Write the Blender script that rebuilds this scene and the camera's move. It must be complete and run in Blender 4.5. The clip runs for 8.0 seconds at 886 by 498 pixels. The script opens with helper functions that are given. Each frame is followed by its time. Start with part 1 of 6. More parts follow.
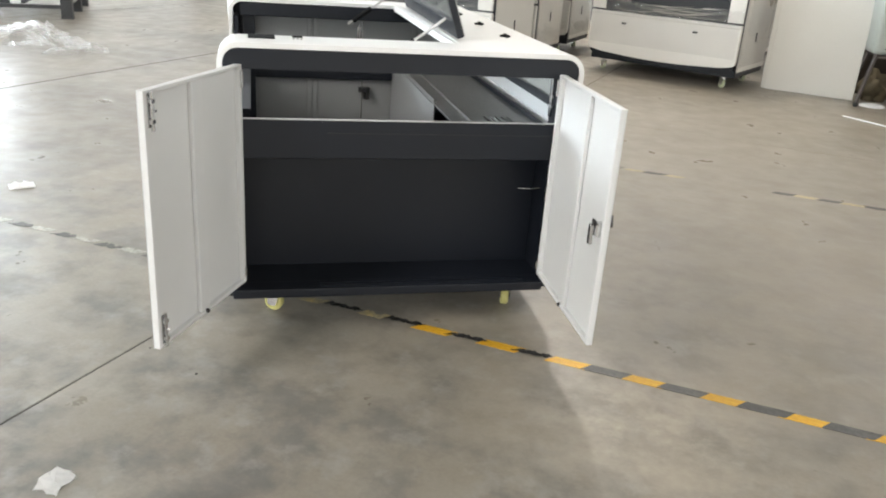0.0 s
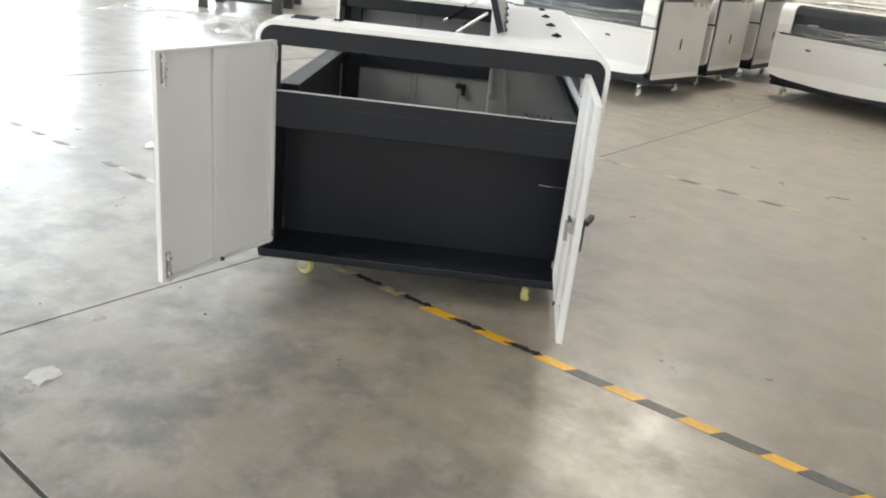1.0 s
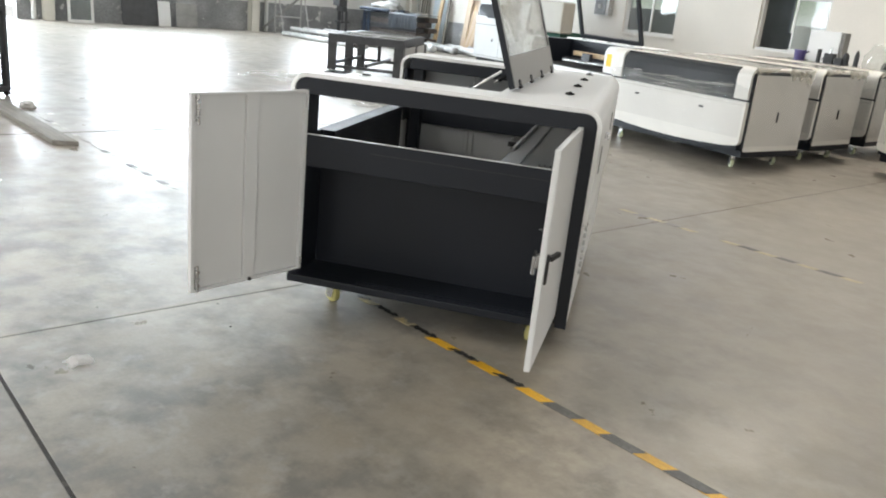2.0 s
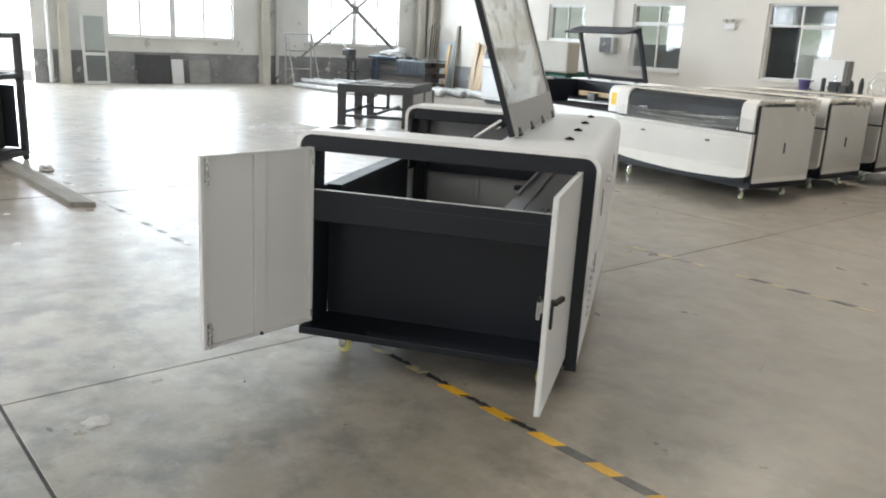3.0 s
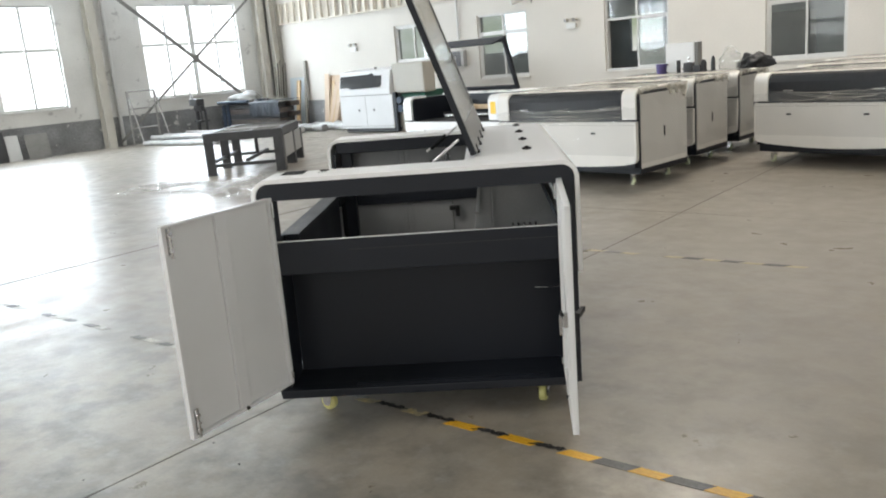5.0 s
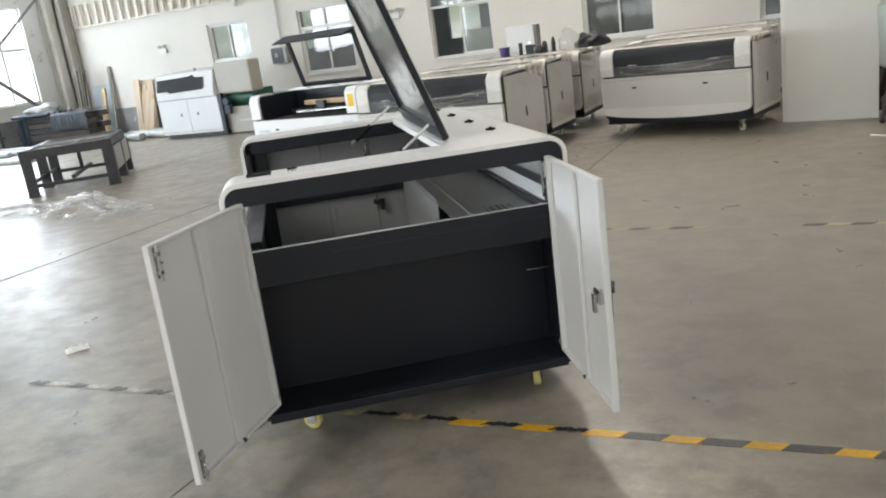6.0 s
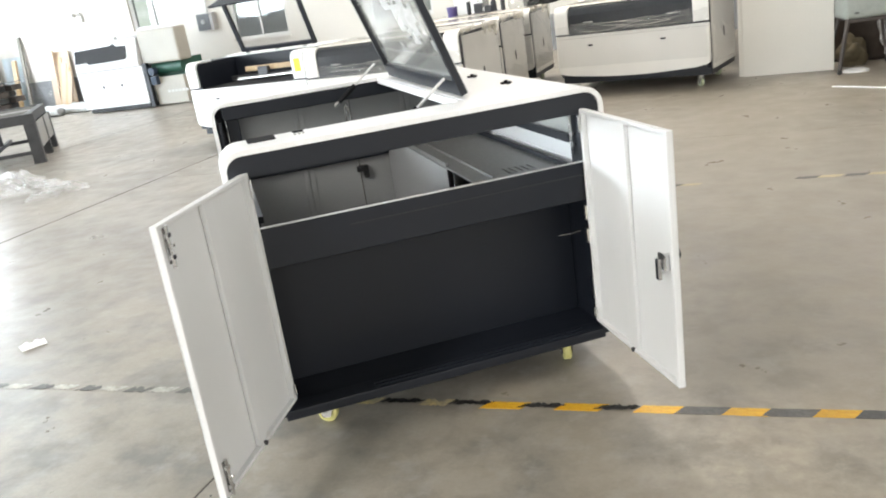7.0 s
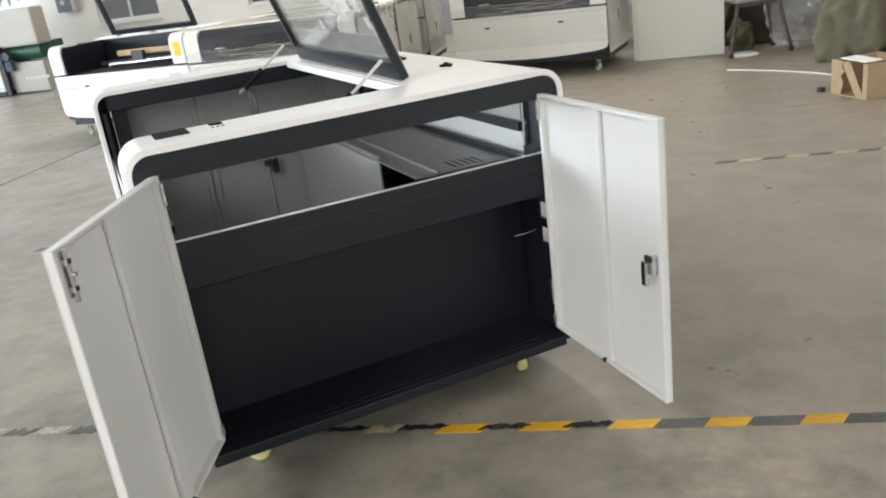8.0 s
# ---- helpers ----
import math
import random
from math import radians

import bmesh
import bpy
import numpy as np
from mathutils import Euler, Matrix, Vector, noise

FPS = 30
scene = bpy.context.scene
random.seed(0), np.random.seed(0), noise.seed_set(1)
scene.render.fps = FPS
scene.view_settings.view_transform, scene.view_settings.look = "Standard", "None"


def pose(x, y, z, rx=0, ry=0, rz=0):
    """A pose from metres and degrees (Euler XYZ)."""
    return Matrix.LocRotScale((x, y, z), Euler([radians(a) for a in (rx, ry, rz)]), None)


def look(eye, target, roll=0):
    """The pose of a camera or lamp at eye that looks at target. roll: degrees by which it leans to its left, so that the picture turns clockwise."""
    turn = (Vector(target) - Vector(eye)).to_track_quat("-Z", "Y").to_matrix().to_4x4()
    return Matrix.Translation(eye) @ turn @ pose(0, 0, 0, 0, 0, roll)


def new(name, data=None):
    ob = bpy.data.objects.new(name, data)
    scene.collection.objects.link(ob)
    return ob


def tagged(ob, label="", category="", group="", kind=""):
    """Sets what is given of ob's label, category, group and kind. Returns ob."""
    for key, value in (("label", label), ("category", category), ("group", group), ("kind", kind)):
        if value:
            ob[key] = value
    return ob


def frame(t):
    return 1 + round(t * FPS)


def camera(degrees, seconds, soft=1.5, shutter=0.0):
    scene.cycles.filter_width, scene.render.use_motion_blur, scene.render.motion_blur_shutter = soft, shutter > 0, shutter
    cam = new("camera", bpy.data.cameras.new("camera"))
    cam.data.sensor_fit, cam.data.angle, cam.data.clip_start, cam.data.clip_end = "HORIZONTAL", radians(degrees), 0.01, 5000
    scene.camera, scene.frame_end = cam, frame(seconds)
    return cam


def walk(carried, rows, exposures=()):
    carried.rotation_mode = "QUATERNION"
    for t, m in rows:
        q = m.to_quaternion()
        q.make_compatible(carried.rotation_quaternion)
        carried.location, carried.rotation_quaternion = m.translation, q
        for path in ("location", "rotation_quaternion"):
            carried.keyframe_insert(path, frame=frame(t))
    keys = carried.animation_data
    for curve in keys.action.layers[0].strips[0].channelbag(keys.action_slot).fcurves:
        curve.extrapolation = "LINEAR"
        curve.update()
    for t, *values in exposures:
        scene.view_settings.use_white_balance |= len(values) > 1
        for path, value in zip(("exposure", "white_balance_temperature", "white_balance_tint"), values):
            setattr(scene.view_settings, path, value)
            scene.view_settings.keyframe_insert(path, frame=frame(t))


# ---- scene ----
cam = camera(57.84, 8.0, 2.0)
PATH = [
    (0, (0.179, 0.566, 1.491), (0.645, 2.365, 0.751), 3.80),
    (0.2, (0.314, 0.500, 1.468), (0.702, 2.302, 0.695), 3.92),
    (0.5, (0.545, 0.403, 1.466), (0.746, 2.220, 0.655), 3.80),
    (1, (0.921, 0.372, 1.466), (0.888, 2.230, 0.726), 5.70),
    (1.5, (1.269, 0.247, 1.470), (1.034, 2.115, 0.796), 7.80),
    (1.7, (1.404, 0.190, 1.462), (1.082, 2.054, 0.813), 7.57),
    (2.8, (1.566, 0.121, 1.511), (1.119, 2.000, 0.990), 2.93),
    (3, (1.555, 0.118, 1.518), (1.113, 2.000, 1.007), 2.90),
    (3.5, (1.473, 0.127, 1.535), (1.058, 2.021, 1.044), 2.70),
    (4, (1.462, 0.110, 1.531), (1.102, 2.022, 1.068), 0.90),
    (4.2, (1.416, 0.105, 1.528), (1.102, 2.028, 1.078), -0.30),
    (5.3, (0.868, 0.290, 1.503), (0.858, 2.234, 1.035), -6.20),
    (5.5, (0.736, 0.347, 1.510), (0.825, 2.286, 1.029), -6.60),
    (6, (0.362, 0.438, 1.522), (0.694, 2.342, 1.006), -7.80),
    (6.5, (0.167, 0.578, 1.514), (0.614, 2.440, 0.938), -8.80),
    (7, (0.078, 0.832, 1.487), (0.563, 2.672, 0.872), -8.80),
    (7.3, (0.001, 0.940, 1.477), (0.547, 2.757, 0.846), -8.86),
    (7.5, (-0.055, 1.029, 1.479), (0.563, 2.817, 0.831), -8.80),
    (7.8, (-0.064, 1.157, 1.478), (0.675, 2.889, 0.803), -8.64),
    (8, (-0.004, 1.248, 1.464), (0.741, 2.972, 0.777), -8.00),
]
EXPOSURES = [(0.0, 0.68), (0.5, 0.52), (1.0, 0.60), (1.5, 0.34), (1.7, 0.34), (2.8, 0.16), (4.0, 0.08), (5.3, 0.12), (5.5, -0.08), (6.0, 0.04), (6.2, -0.12), (6.4, 0.28), (6.5, 0.38), (7.0, 0.86), (7.2, 1.02), (7.5, 1.08), (7.7, 1.04), (7.8, 0.86), (7.9, 0.74), (8.0, 0.42)]
walk(cam, [(t, look(eye, target, roll)) for t, eye, target, roll in PATH], EXPOSURES)

# ---- world and light ----
world = bpy.data.worlds.new("sky")
scene.world = world
world.use_nodes = True
wn = world.node_tree.nodes
sky = wn.new("ShaderNodeTexSky")
sky.sky_type, sky.sun_disc = "NISHITA", False
sky.sun_elevation, sky.sun_rotation = radians(42), radians(20)
wn["Background"].inputs["Strength"].default_value = 0.12
world.node_tree.links.new(sky.outputs["Color"], wn["Background"].inputs["Color"])

FLOOR = Matrix.Translation((-5.7, 27.5, 0)) @ Euler((0, 0, radians(-35))).to_matrix().to_4x4()
SHELL = Matrix.Translation((-5.152, 25.511, 0)) @ Euler((0, 0, radians(-39.2))).to_matrix().to_4x4()


def hall(x, y, z=0, rx=0, ry=0, rz=0):
    """A pose along the floor's joints and tape lines."""
    return FLOOR @ pose(x, y, z, rx, ry, rz)


def far_hall(x, y, z=0, rx=0, ry=0, rz=0):
    """A pose along the back wall (x), towards it (y) and up, from the far corner of the hall."""
    return SHELL @ pose(x, y, z, rx, ry, rz)


def daylight(name, m, width, height, watts, tint=(1.0, 0.97, 0.93)):
    """An area lamp that stands in an opening for the sky's light. It shines along its own -z."""
    data = bpy.data.lights.new(name, "AREA")
    data.shape, data.size, data.size_y, data.energy, data.color = "RECTANGLE", width, height, watts, tint
    ob = new(name, data)
    ob.matrix_world = m
    return ob


# ---- materials ----
def material(name, base, rough=0.5, metal=0.0, vary=0.12, scale=4.0, fine=60.0, bump=0.02, rough_vary=0.1, spot_colour=None, stretch=(1, 1, 1), second=None, spots=0.0, spot_scale=1.2, coat=0.0, random_value=0.0, spot_edge=(0.55, 0.75)):
    """A surface with variation at two scales: broad patches and fine grain, in metres."""
    m = bpy.data.materials.new(name)
    m.use_nodes = True
    nt = m.node_tree
    n, link = nt.nodes, nt.links.new
    bsdf = n["Principled BSDF"]
    tex = n.new("ShaderNodeTexCoord")
    mapping = n.new("ShaderNodeMapping")
    mapping.inputs["Scale"].default_value = stretch
    link(tex.outputs["Object"], mapping.inputs["Vector"])
    broad, grain = n.new("ShaderNodeTexNoise"), n.new("ShaderNodeTexNoise")
    broad.inputs["Scale"].default_value, broad.inputs["Detail"].default_value = scale, 6
    grain.inputs["Scale"].default_value, grain.inputs["Detail"].default_value = fine, 4
    for t in (broad, grain):
        link(mapping.outputs["Vector"], t.inputs["Vector"])
    ramp = n.new("ShaderNodeValToRGB")
    ramp.color_ramp.elements[0].position, ramp.color_ramp.elements[1].position = 0.3, 0.72
    low = second or [c * (1 - vary) for c in base]
    high = [min(1.0, c * (1 + vary * 0.6)) for c in base]
    ramp.color_ramp.elements[0].color, ramp.color_ramp.elements[1].color = (*low, 1), (*high, 1)
    link(broad.outputs["Fac"], ramp.inputs["Fac"])
    tone = n.new("ShaderNodeMix")
    tone.data_type, tone.blend_type = "RGBA", "OVERLAY"
    tone.inputs["Factor"].default_value = min(1.0, vary * 1.5)
    link(ramp.outputs["Color"], tone.inputs[6])
    link(grain.outputs["Fac"], tone.inputs[7])
    out = tone.outputs[2]
    if spots > 0:
        sp = n.new("ShaderNodeTexNoise")
        sp.inputs["Scale"].default_value, sp.inputs["Detail"].default_value, sp.inputs["Roughness"].default_value = spot_scale, 8, 0.65
        link(mapping.outputs["Vector"], sp.inputs["Vector"])
        cut = n.new("ShaderNodeMapRange")
        cut.inputs["From Min"].default_value, cut.inputs["From Max"].default_value = spot_edge
        link(sp.outputs["Fac"], cut.inputs["Value"])
        mul = n.new("ShaderNodeMath")
        mul.operation = "MULTIPLY"
        mul.inputs[1].default_value = spots
        link(cut.outputs["Result"], mul.inputs[0])
        stain = n.new("ShaderNodeMix")
        stain.data_type = "RGBA"
        stain.inputs[7].default_value = (*(spot_colour or [c * 0.45 for c in base]), 1)
        link(mul.outputs["Value"], stain.inputs["Factor"])
        link(out, stain.inputs[6])
        out = stain.outputs[2]
    if random_value > 0:
        info = n.new("ShaderNodeObjectInfo")
        hsv = n.new("ShaderNodeHueSaturation")
        span = n.new("ShaderNodeMapRange")
        span.inputs["To Min"].default_value, span.inputs["To Max"].default_value = 1 - random_value, 1 + random_value
        link(info.outputs["Random"], span.inputs["Value"])
        link(span.outputs["Result"], hsv.inputs["Value"])
        link(out, hsv.inputs["Color"])
        out = hsv.outputs["Color"]
    link(out, bsdf.inputs["Base Color"])
    rr = n.new("ShaderNodeMapRange")
    rr.inputs["To Min"].default_value, rr.inputs["To Max"].default_value = max(0.03, rough - rough_vary), min(1.0, rough + rough_vary)
    link(broad.outputs["Fac"], rr.inputs["Value"])
    link(rr.outputs["Result"], bsdf.inputs["Roughness"])
    bsdf.inputs["Metallic"].default_value = metal
    bsdf.inputs["Coat Weight"].default_value = coat
    if bump > 0:
        b = n.new("ShaderNodeBump")
        b.inputs["Strength"].default_value, b.inputs["Distance"].default_value = bump * 10, 0.002
        link(grain.outputs["Fac"], b.inputs["Height"])
        link(b.outputs["Normal"], bsdf.inputs["Normal"])
    return m


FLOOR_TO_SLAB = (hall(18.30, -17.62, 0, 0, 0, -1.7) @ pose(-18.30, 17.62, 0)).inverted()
WORKED, LIT_WORN_SPOT = FLOOR_TO_SLAB @ Vector((0.7, 2.5, 0.0)), FLOOR_TO_SLAB @ Vector((1.42, 2.60, 0.0))
LIT_SIDE = FLOOR_TO_SLAB @ Vector((4.4, 5.0, 0.0))


def concrete_material():
    """Old power-floated concrete: cloudy grey, dark stains, scuffs, a worn polish that lies in uneven patches."""
    m = bpy.data.materials.new("polished concrete")
    m.use_nodes = True
    nt = m.node_tree
    n, link = nt.nodes, nt.links.new
    bsdf = n["Principled BSDF"]
    tex = n.new("ShaderNodeTexCoord")

    def noise_at(scale, detail=6, rough=0.55, stretch=None):
        t = n.new("ShaderNodeTexNoise")
        t.inputs["Scale"].default_value, t.inputs["Detail"].default_value, t.inputs["Roughness"].default_value = scale, detail, rough
        if stretch:
            mp = n.new("ShaderNodeMapping")
            mp.inputs["Scale"].default_value = stretch
            link(tex.outputs["Object"], mp.inputs["Vector"])
            link(mp.outputs["Vector"], t.inputs["Vector"])
        else:
            link(tex.outputs["Object"], t.inputs["Vector"])
        return t.outputs["Fac"]

    def ramp(fac, stops):
        r = n.new("ShaderNodeValToRGB")
        while len(r.color_ramp.elements) < len(stops):
            r.color_ramp.elements.new(0.5)
        for e, (p, c) in zip(r.color_ramp.elements, stops):
            e.position, e.color = p, (*c, 1)
        link(fac, r.inputs["Fac"])
        return r.outputs["Color"]

    def mix(fac, a, b, mode="MIX"):
        x = n.new("ShaderNodeMix")
        x.data_type, x.blend_type = "RGBA", mode
        if isinstance(fac, float):
            x.inputs["Factor"].default_value = fac
        else:
            link(fac, x.inputs["Factor"])
        link(a, x.inputs[6])
        link(b, x.inputs[7])
        return x.outputs[2]

    cloud = ramp(noise_at(0.9, 6, 0.55), [(0.3, (0.208, 0.184, 0.151)), (0.5, (0.268, 0.238, 0.196)), (0.72, (0.318, 0.283, 0.233))])
    mottle = ramp(noise_at(5.0, 6, 0.6), [(0.32, (0.24, 0.24, 0.24)), (0.52, (0.50, 0.50, 0.50)), (0.72, (0.72, 0.72, 0.72))])
    colour = mix(0.30, cloud, mottle, "OVERLAY")
    grit = ramp(noise_at(70, 3), [(0.35, (0.42, 0.42, 0.42)), (0.65, (0.57, 0.57, 0.57))])
    colour = mix(0.34, colour, grit, "OVERLAY")
    stain = ramp(noise_at(1.7, 3, 0.5), [(0.46, (0, 0, 0)), (0.80, (0.20, 0.20, 0.20))])
    dark = ramp(noise_at(14, 5), [(0.3, (0.07, 0.068, 0.064)), (0.7, (0.13, 0.125, 0.115))])
    colour = mix(stain, colour, dark)
    smudge = ramp(noise_at(5.0, 2, 0.5), [(0.40, (0, 0, 0)), (0.72, (0.16, 0.16, 0.16))])
    colour = mix(smudge, colour, ramp(noise_at(20, 4), [(0.3, (0.105, 0.10, 0.092)), (0.7, (0.15, 0.143, 0.13))]))
    scuff = ramp(noise_at(2.6, 5, 0.6, (1.0, 1.3, 1.0)), [(0.44, (0, 0, 0)), (0.75, (0.24, 0.24, 0.24))])
    pale = ramp(noise_at(9, 4), [(0.3, (0.30, 0.29, 0.27)), (0.7, (0.40, 0.385, 0.36))])
    colour = mix(scuff, colour, pale)
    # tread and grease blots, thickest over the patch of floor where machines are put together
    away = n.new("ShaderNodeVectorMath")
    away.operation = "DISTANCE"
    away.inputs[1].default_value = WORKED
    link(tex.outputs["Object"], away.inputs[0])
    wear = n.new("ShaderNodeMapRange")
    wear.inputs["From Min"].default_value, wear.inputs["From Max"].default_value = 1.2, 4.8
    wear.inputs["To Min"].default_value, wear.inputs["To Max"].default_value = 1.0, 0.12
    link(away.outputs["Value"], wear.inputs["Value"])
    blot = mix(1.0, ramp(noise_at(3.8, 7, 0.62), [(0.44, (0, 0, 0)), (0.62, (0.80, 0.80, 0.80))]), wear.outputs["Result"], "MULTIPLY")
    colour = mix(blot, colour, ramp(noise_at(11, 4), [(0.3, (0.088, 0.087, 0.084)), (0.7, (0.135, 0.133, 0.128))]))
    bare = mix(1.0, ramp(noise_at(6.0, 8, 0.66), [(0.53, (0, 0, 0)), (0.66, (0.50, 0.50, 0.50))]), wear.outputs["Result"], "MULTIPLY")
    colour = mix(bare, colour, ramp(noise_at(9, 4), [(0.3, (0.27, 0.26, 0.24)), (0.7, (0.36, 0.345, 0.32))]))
    # pale patch beside the tape: worn concrete, and light painted past the shadow's edge
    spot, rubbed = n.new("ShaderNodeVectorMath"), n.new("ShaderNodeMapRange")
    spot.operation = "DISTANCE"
    spot.inputs[1].default_value = LIT_WORN_SPOT
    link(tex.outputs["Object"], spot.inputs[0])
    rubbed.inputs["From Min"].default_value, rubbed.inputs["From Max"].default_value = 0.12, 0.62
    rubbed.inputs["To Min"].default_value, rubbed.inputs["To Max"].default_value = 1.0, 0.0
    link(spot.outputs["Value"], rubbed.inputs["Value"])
    lit_rub = mix(1.0, ramp(noise_at(7.0, 8, 0.68), [(0.40, (0.1, 0.1, 0.1)), (0.60, (0.85, 0.85, 0.85))]), rubbed.outputs["Result"], "MULTIPLY")
    colour = mix(lit_rub, colour, ramp(noise_at(16, 4), [(0.3, (0.33, 0.29, 0.235)), (0.7, (0.46, 0.415, 0.345))]))
    # even warm tone on the right: brighter light painted into the concrete's colour
    path, lit_side = n.new("ShaderNodeVectorMath"), n.new("ShaderNodeMapRange")
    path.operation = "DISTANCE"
    path.inputs[1].default_value = LIT_SIDE
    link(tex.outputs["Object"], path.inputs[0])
    lit_side.interpolation_type = "SMOOTHSTEP"
    lit_side.inputs["From Min"].default_value, lit_side.inputs["From Max"].default_value = 1.2, 5.8
    lit_side.inputs["To Min"].default_value, lit_side.inputs["To Max"].default_value = 0.70, 0.0
    link(path.outputs["Value"], lit_side.inputs["Value"])
    colour = mix(lit_side.outputs["Result"], colour, ramp(noise_at(1.3, 3, 0.5), [(0.3, (0.305, 0.262, 0.196)), (0.7, (0.355, 0.308, 0.232))]))
    link(colour, bsdf.inputs["Base Color"])
    polish = n.new("ShaderNodeMapRange")
    polish.inputs["From Min"].default_value, polish.inputs["From Max"].default_value = 0.25, 0.75
    polish.inputs["To Min"].default_value, polish.inputs["To Max"].default_value = 0.235, 0.50
    link(noise_at(4.2, 5, 0.6), polish.inputs["Value"])
    link(polish.outputs["Result"], bsdf.inputs["Roughness"])
    bsdf.inputs["Specular IOR Level"].default_value = 0.5
    wave = n.new("ShaderNodeBump")
    wave.inputs["Strength"].default_value, wave.inputs["Distance"].default_value = 0.12, 0.015
    link(noise_at(7.5, 4, 0.55), wave.inputs["Height"])
    trowel = n.new("ShaderNodeBump")
    trowel.inputs["Strength"].default_value, trowel.inputs["Distance"].default_value = 0.17, 0.006
    link(noise_at(17, 4, 0.6), trowel.inputs["Height"])
    link(wave.outputs["Normal"], trowel.inputs["Normal"])
    fine = n.new("ShaderNodeBump")
    fine.inputs["Strength"].default_value, fine.inputs["Distance"].default_value = 0.06, 0.002
    link(noise_at(45, 4), fine.inputs["Height"])
    link(trowel.outputs["Normal"], fine.inputs["Normal"])
    link(fine.outputs["Normal"], bsdf.inputs["Normal"])
    return m


def glass_material(name, tint=(0.93, 0.95, 0.95), ior=1.5, rough=0.02, body=0.0, body_colour=(0.6, 0.6, 0.6)):
    """A thin pane: clear straight through, with a Fresnel gloss; body adds a dusty film."""
    m = bpy.data.materials.new(name)
    m.use_nodes = True
    nt = m.node_tree
    n, link = nt.nodes, nt.links.new
    n.remove(n["Principled BSDF"])
    clear, gloss, mix = n.new("ShaderNodeBsdfTransparent"), n.new("ShaderNodeBsdfGlossy"), n.new("ShaderNodeMixShader")
    facing, power, span2 = n.new("ShaderNodeLayerWeight"), n.new("ShaderNodeMath"), n.new("ShaderNodeMath")
    facing.inputs["Blend"].default_value = 0.5
    power.operation, span2.operation = "POWER", "MULTIPLY_ADD"
    power.inputs[1].default_value = 5.0
    least = ((ior - 1) / (ior + 1)) ** 2
    span2.inputs[1].default_value, span2.inputs[2].default_value = 1 - least, least
    clear.inputs["Color"].default_value = (*tint, 1)
    gloss.inputs["Roughness"].default_value = rough
    link(facing.outputs["Facing"], power.inputs[0])
    link(power.outputs["Value"], span2.inputs[0])
    link(span2.outputs["Value"], mix.inputs["Fac"])
    link(gloss.outputs["BSDF"], mix.inputs[2])
    base = clear.outputs["BSDF"]
    if body > 0:
        dust, film, tn = n.new("ShaderNodeBsdfDiffuse"), n.new("ShaderNodeMixShader"), n.new("ShaderNodeTexNoise")
        dust.inputs["Color"].default_value = (*body_colour, 1)
        tn.inputs["Scale"].default_value, tn.inputs["Detail"].default_value = 5, 6
        span = n.new("ShaderNodeMapRange")
        span.inputs["To Min"].default_value, span.inputs["To Max"].default_value = body * 0.5, body * 1.5
        link(tn.outputs["Fac"], span.inputs["Value"])
        link(span.outputs["Result"], film.inputs["Fac"])
        link(base, film.inputs[1])
        link(dust.outputs["BSDF"], film.inputs[2])
        base = film.outputs["Shader"]
    link(base, mix.inputs[1])
    link(mix.outputs["Shader"], n["Material Output"].inputs["Surface"])
    return m


def glow_material(name, colour, strength):
    m = bpy.data.materials.new(name)
    m.use_nodes = True
    n = m.node_tree.nodes
    n.remove(n["Principled BSDF"])
    e = n.new("ShaderNodeEmission")
    e.inputs["Color"].default_value, e.inputs["Strength"].default_value = (*colour, 1), strength
    m.node_tree.links.new(e.outputs["Emission"], n["Material Output"].inputs["Surface"])
    return m


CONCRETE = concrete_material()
GROUT = material("joint filler", (0.04, 0.037, 0.033), 0.9, vary=0.4, scale=6.0, spots=0.85, spot_scale=9.0, spot_colour=(0.15, 0.14, 0.125))
WHITE = material("white powder coat", (0.80, 0.80, 0.79), 0.38, vary=0.03, scale=2.0, fine=220, bump=0.012)
# wrapped cutters' white, with the warm cast of the light mixed in
WARM_LIT_WHITE = material("white coat tinted by warm light", (0.755, 0.73, 0.685), 0.42, vary=0.05, scale=3.0, fine=220, bump=0.012)
DOOR_WHITE = material("white door enamel", (0.70, 0.705, 0.70), 0.42, vary=0.04, scale=3.0, fine=220, bump=0.012)
CHARCOAL = material("charcoal powder coat", (0.0066, 0.0088, 0.0142), 0.45, vary=0.15, scale=3.0, fine=260, bump=0.02)
CHARCOAL.node_tree.nodes["Principled BSDF"].inputs["Specular IOR Level"].default_value = 0.40
BLACK = material("black plastic", (0.018, 0.018, 0.019), 0.55, vary=0.1, fine=150)
# pale inner doors darkened: the chamber's shade sits in this grey
INNER_SHADED = material("inner steel darkened for shade", (0.27, 0.275, 0.275), 0.45, vary=0.07, scale=2.5, fine=120)
MATTE = material("matt black plastic", (0.012, 0.012, 0.013), 0.75, vary=0.1, fine=150)
MATTE.node_tree.nodes["Principled BSDF"].inputs["Specular IOR Level"].default_value = 0.12
TAN = material("tan cloth", (0.085, 0.066, 0.036), 0.9, vary=0.25, scale=8, fine=120, bump=0.04)
MINT = material("pale mint enamel", (0.40, 0.43, 0.40), 0.4, vary=0.08, scale=3, spots=0.3, spot_scale=4)
PALE = material("pale grey steel", (0.50, 0.50, 0.49), 0.45, vary=0.07, scale=2.5, fine=120)
EDGE = material("bare folded edge", (0.62, 0.62, 0.61), 0.35, metal=0.3, vary=0.06)
STEEL = material("galvanised sheet", (0.34, 0.34, 0.33), 0.33, metal=0.55, vary=0.16, scale=5, fine=90, stretch=(1, 0.4, 1))
CHROME = material("chrome", (0.62, 0.62, 0.62), 0.2, metal=1.0, vary=0.08)
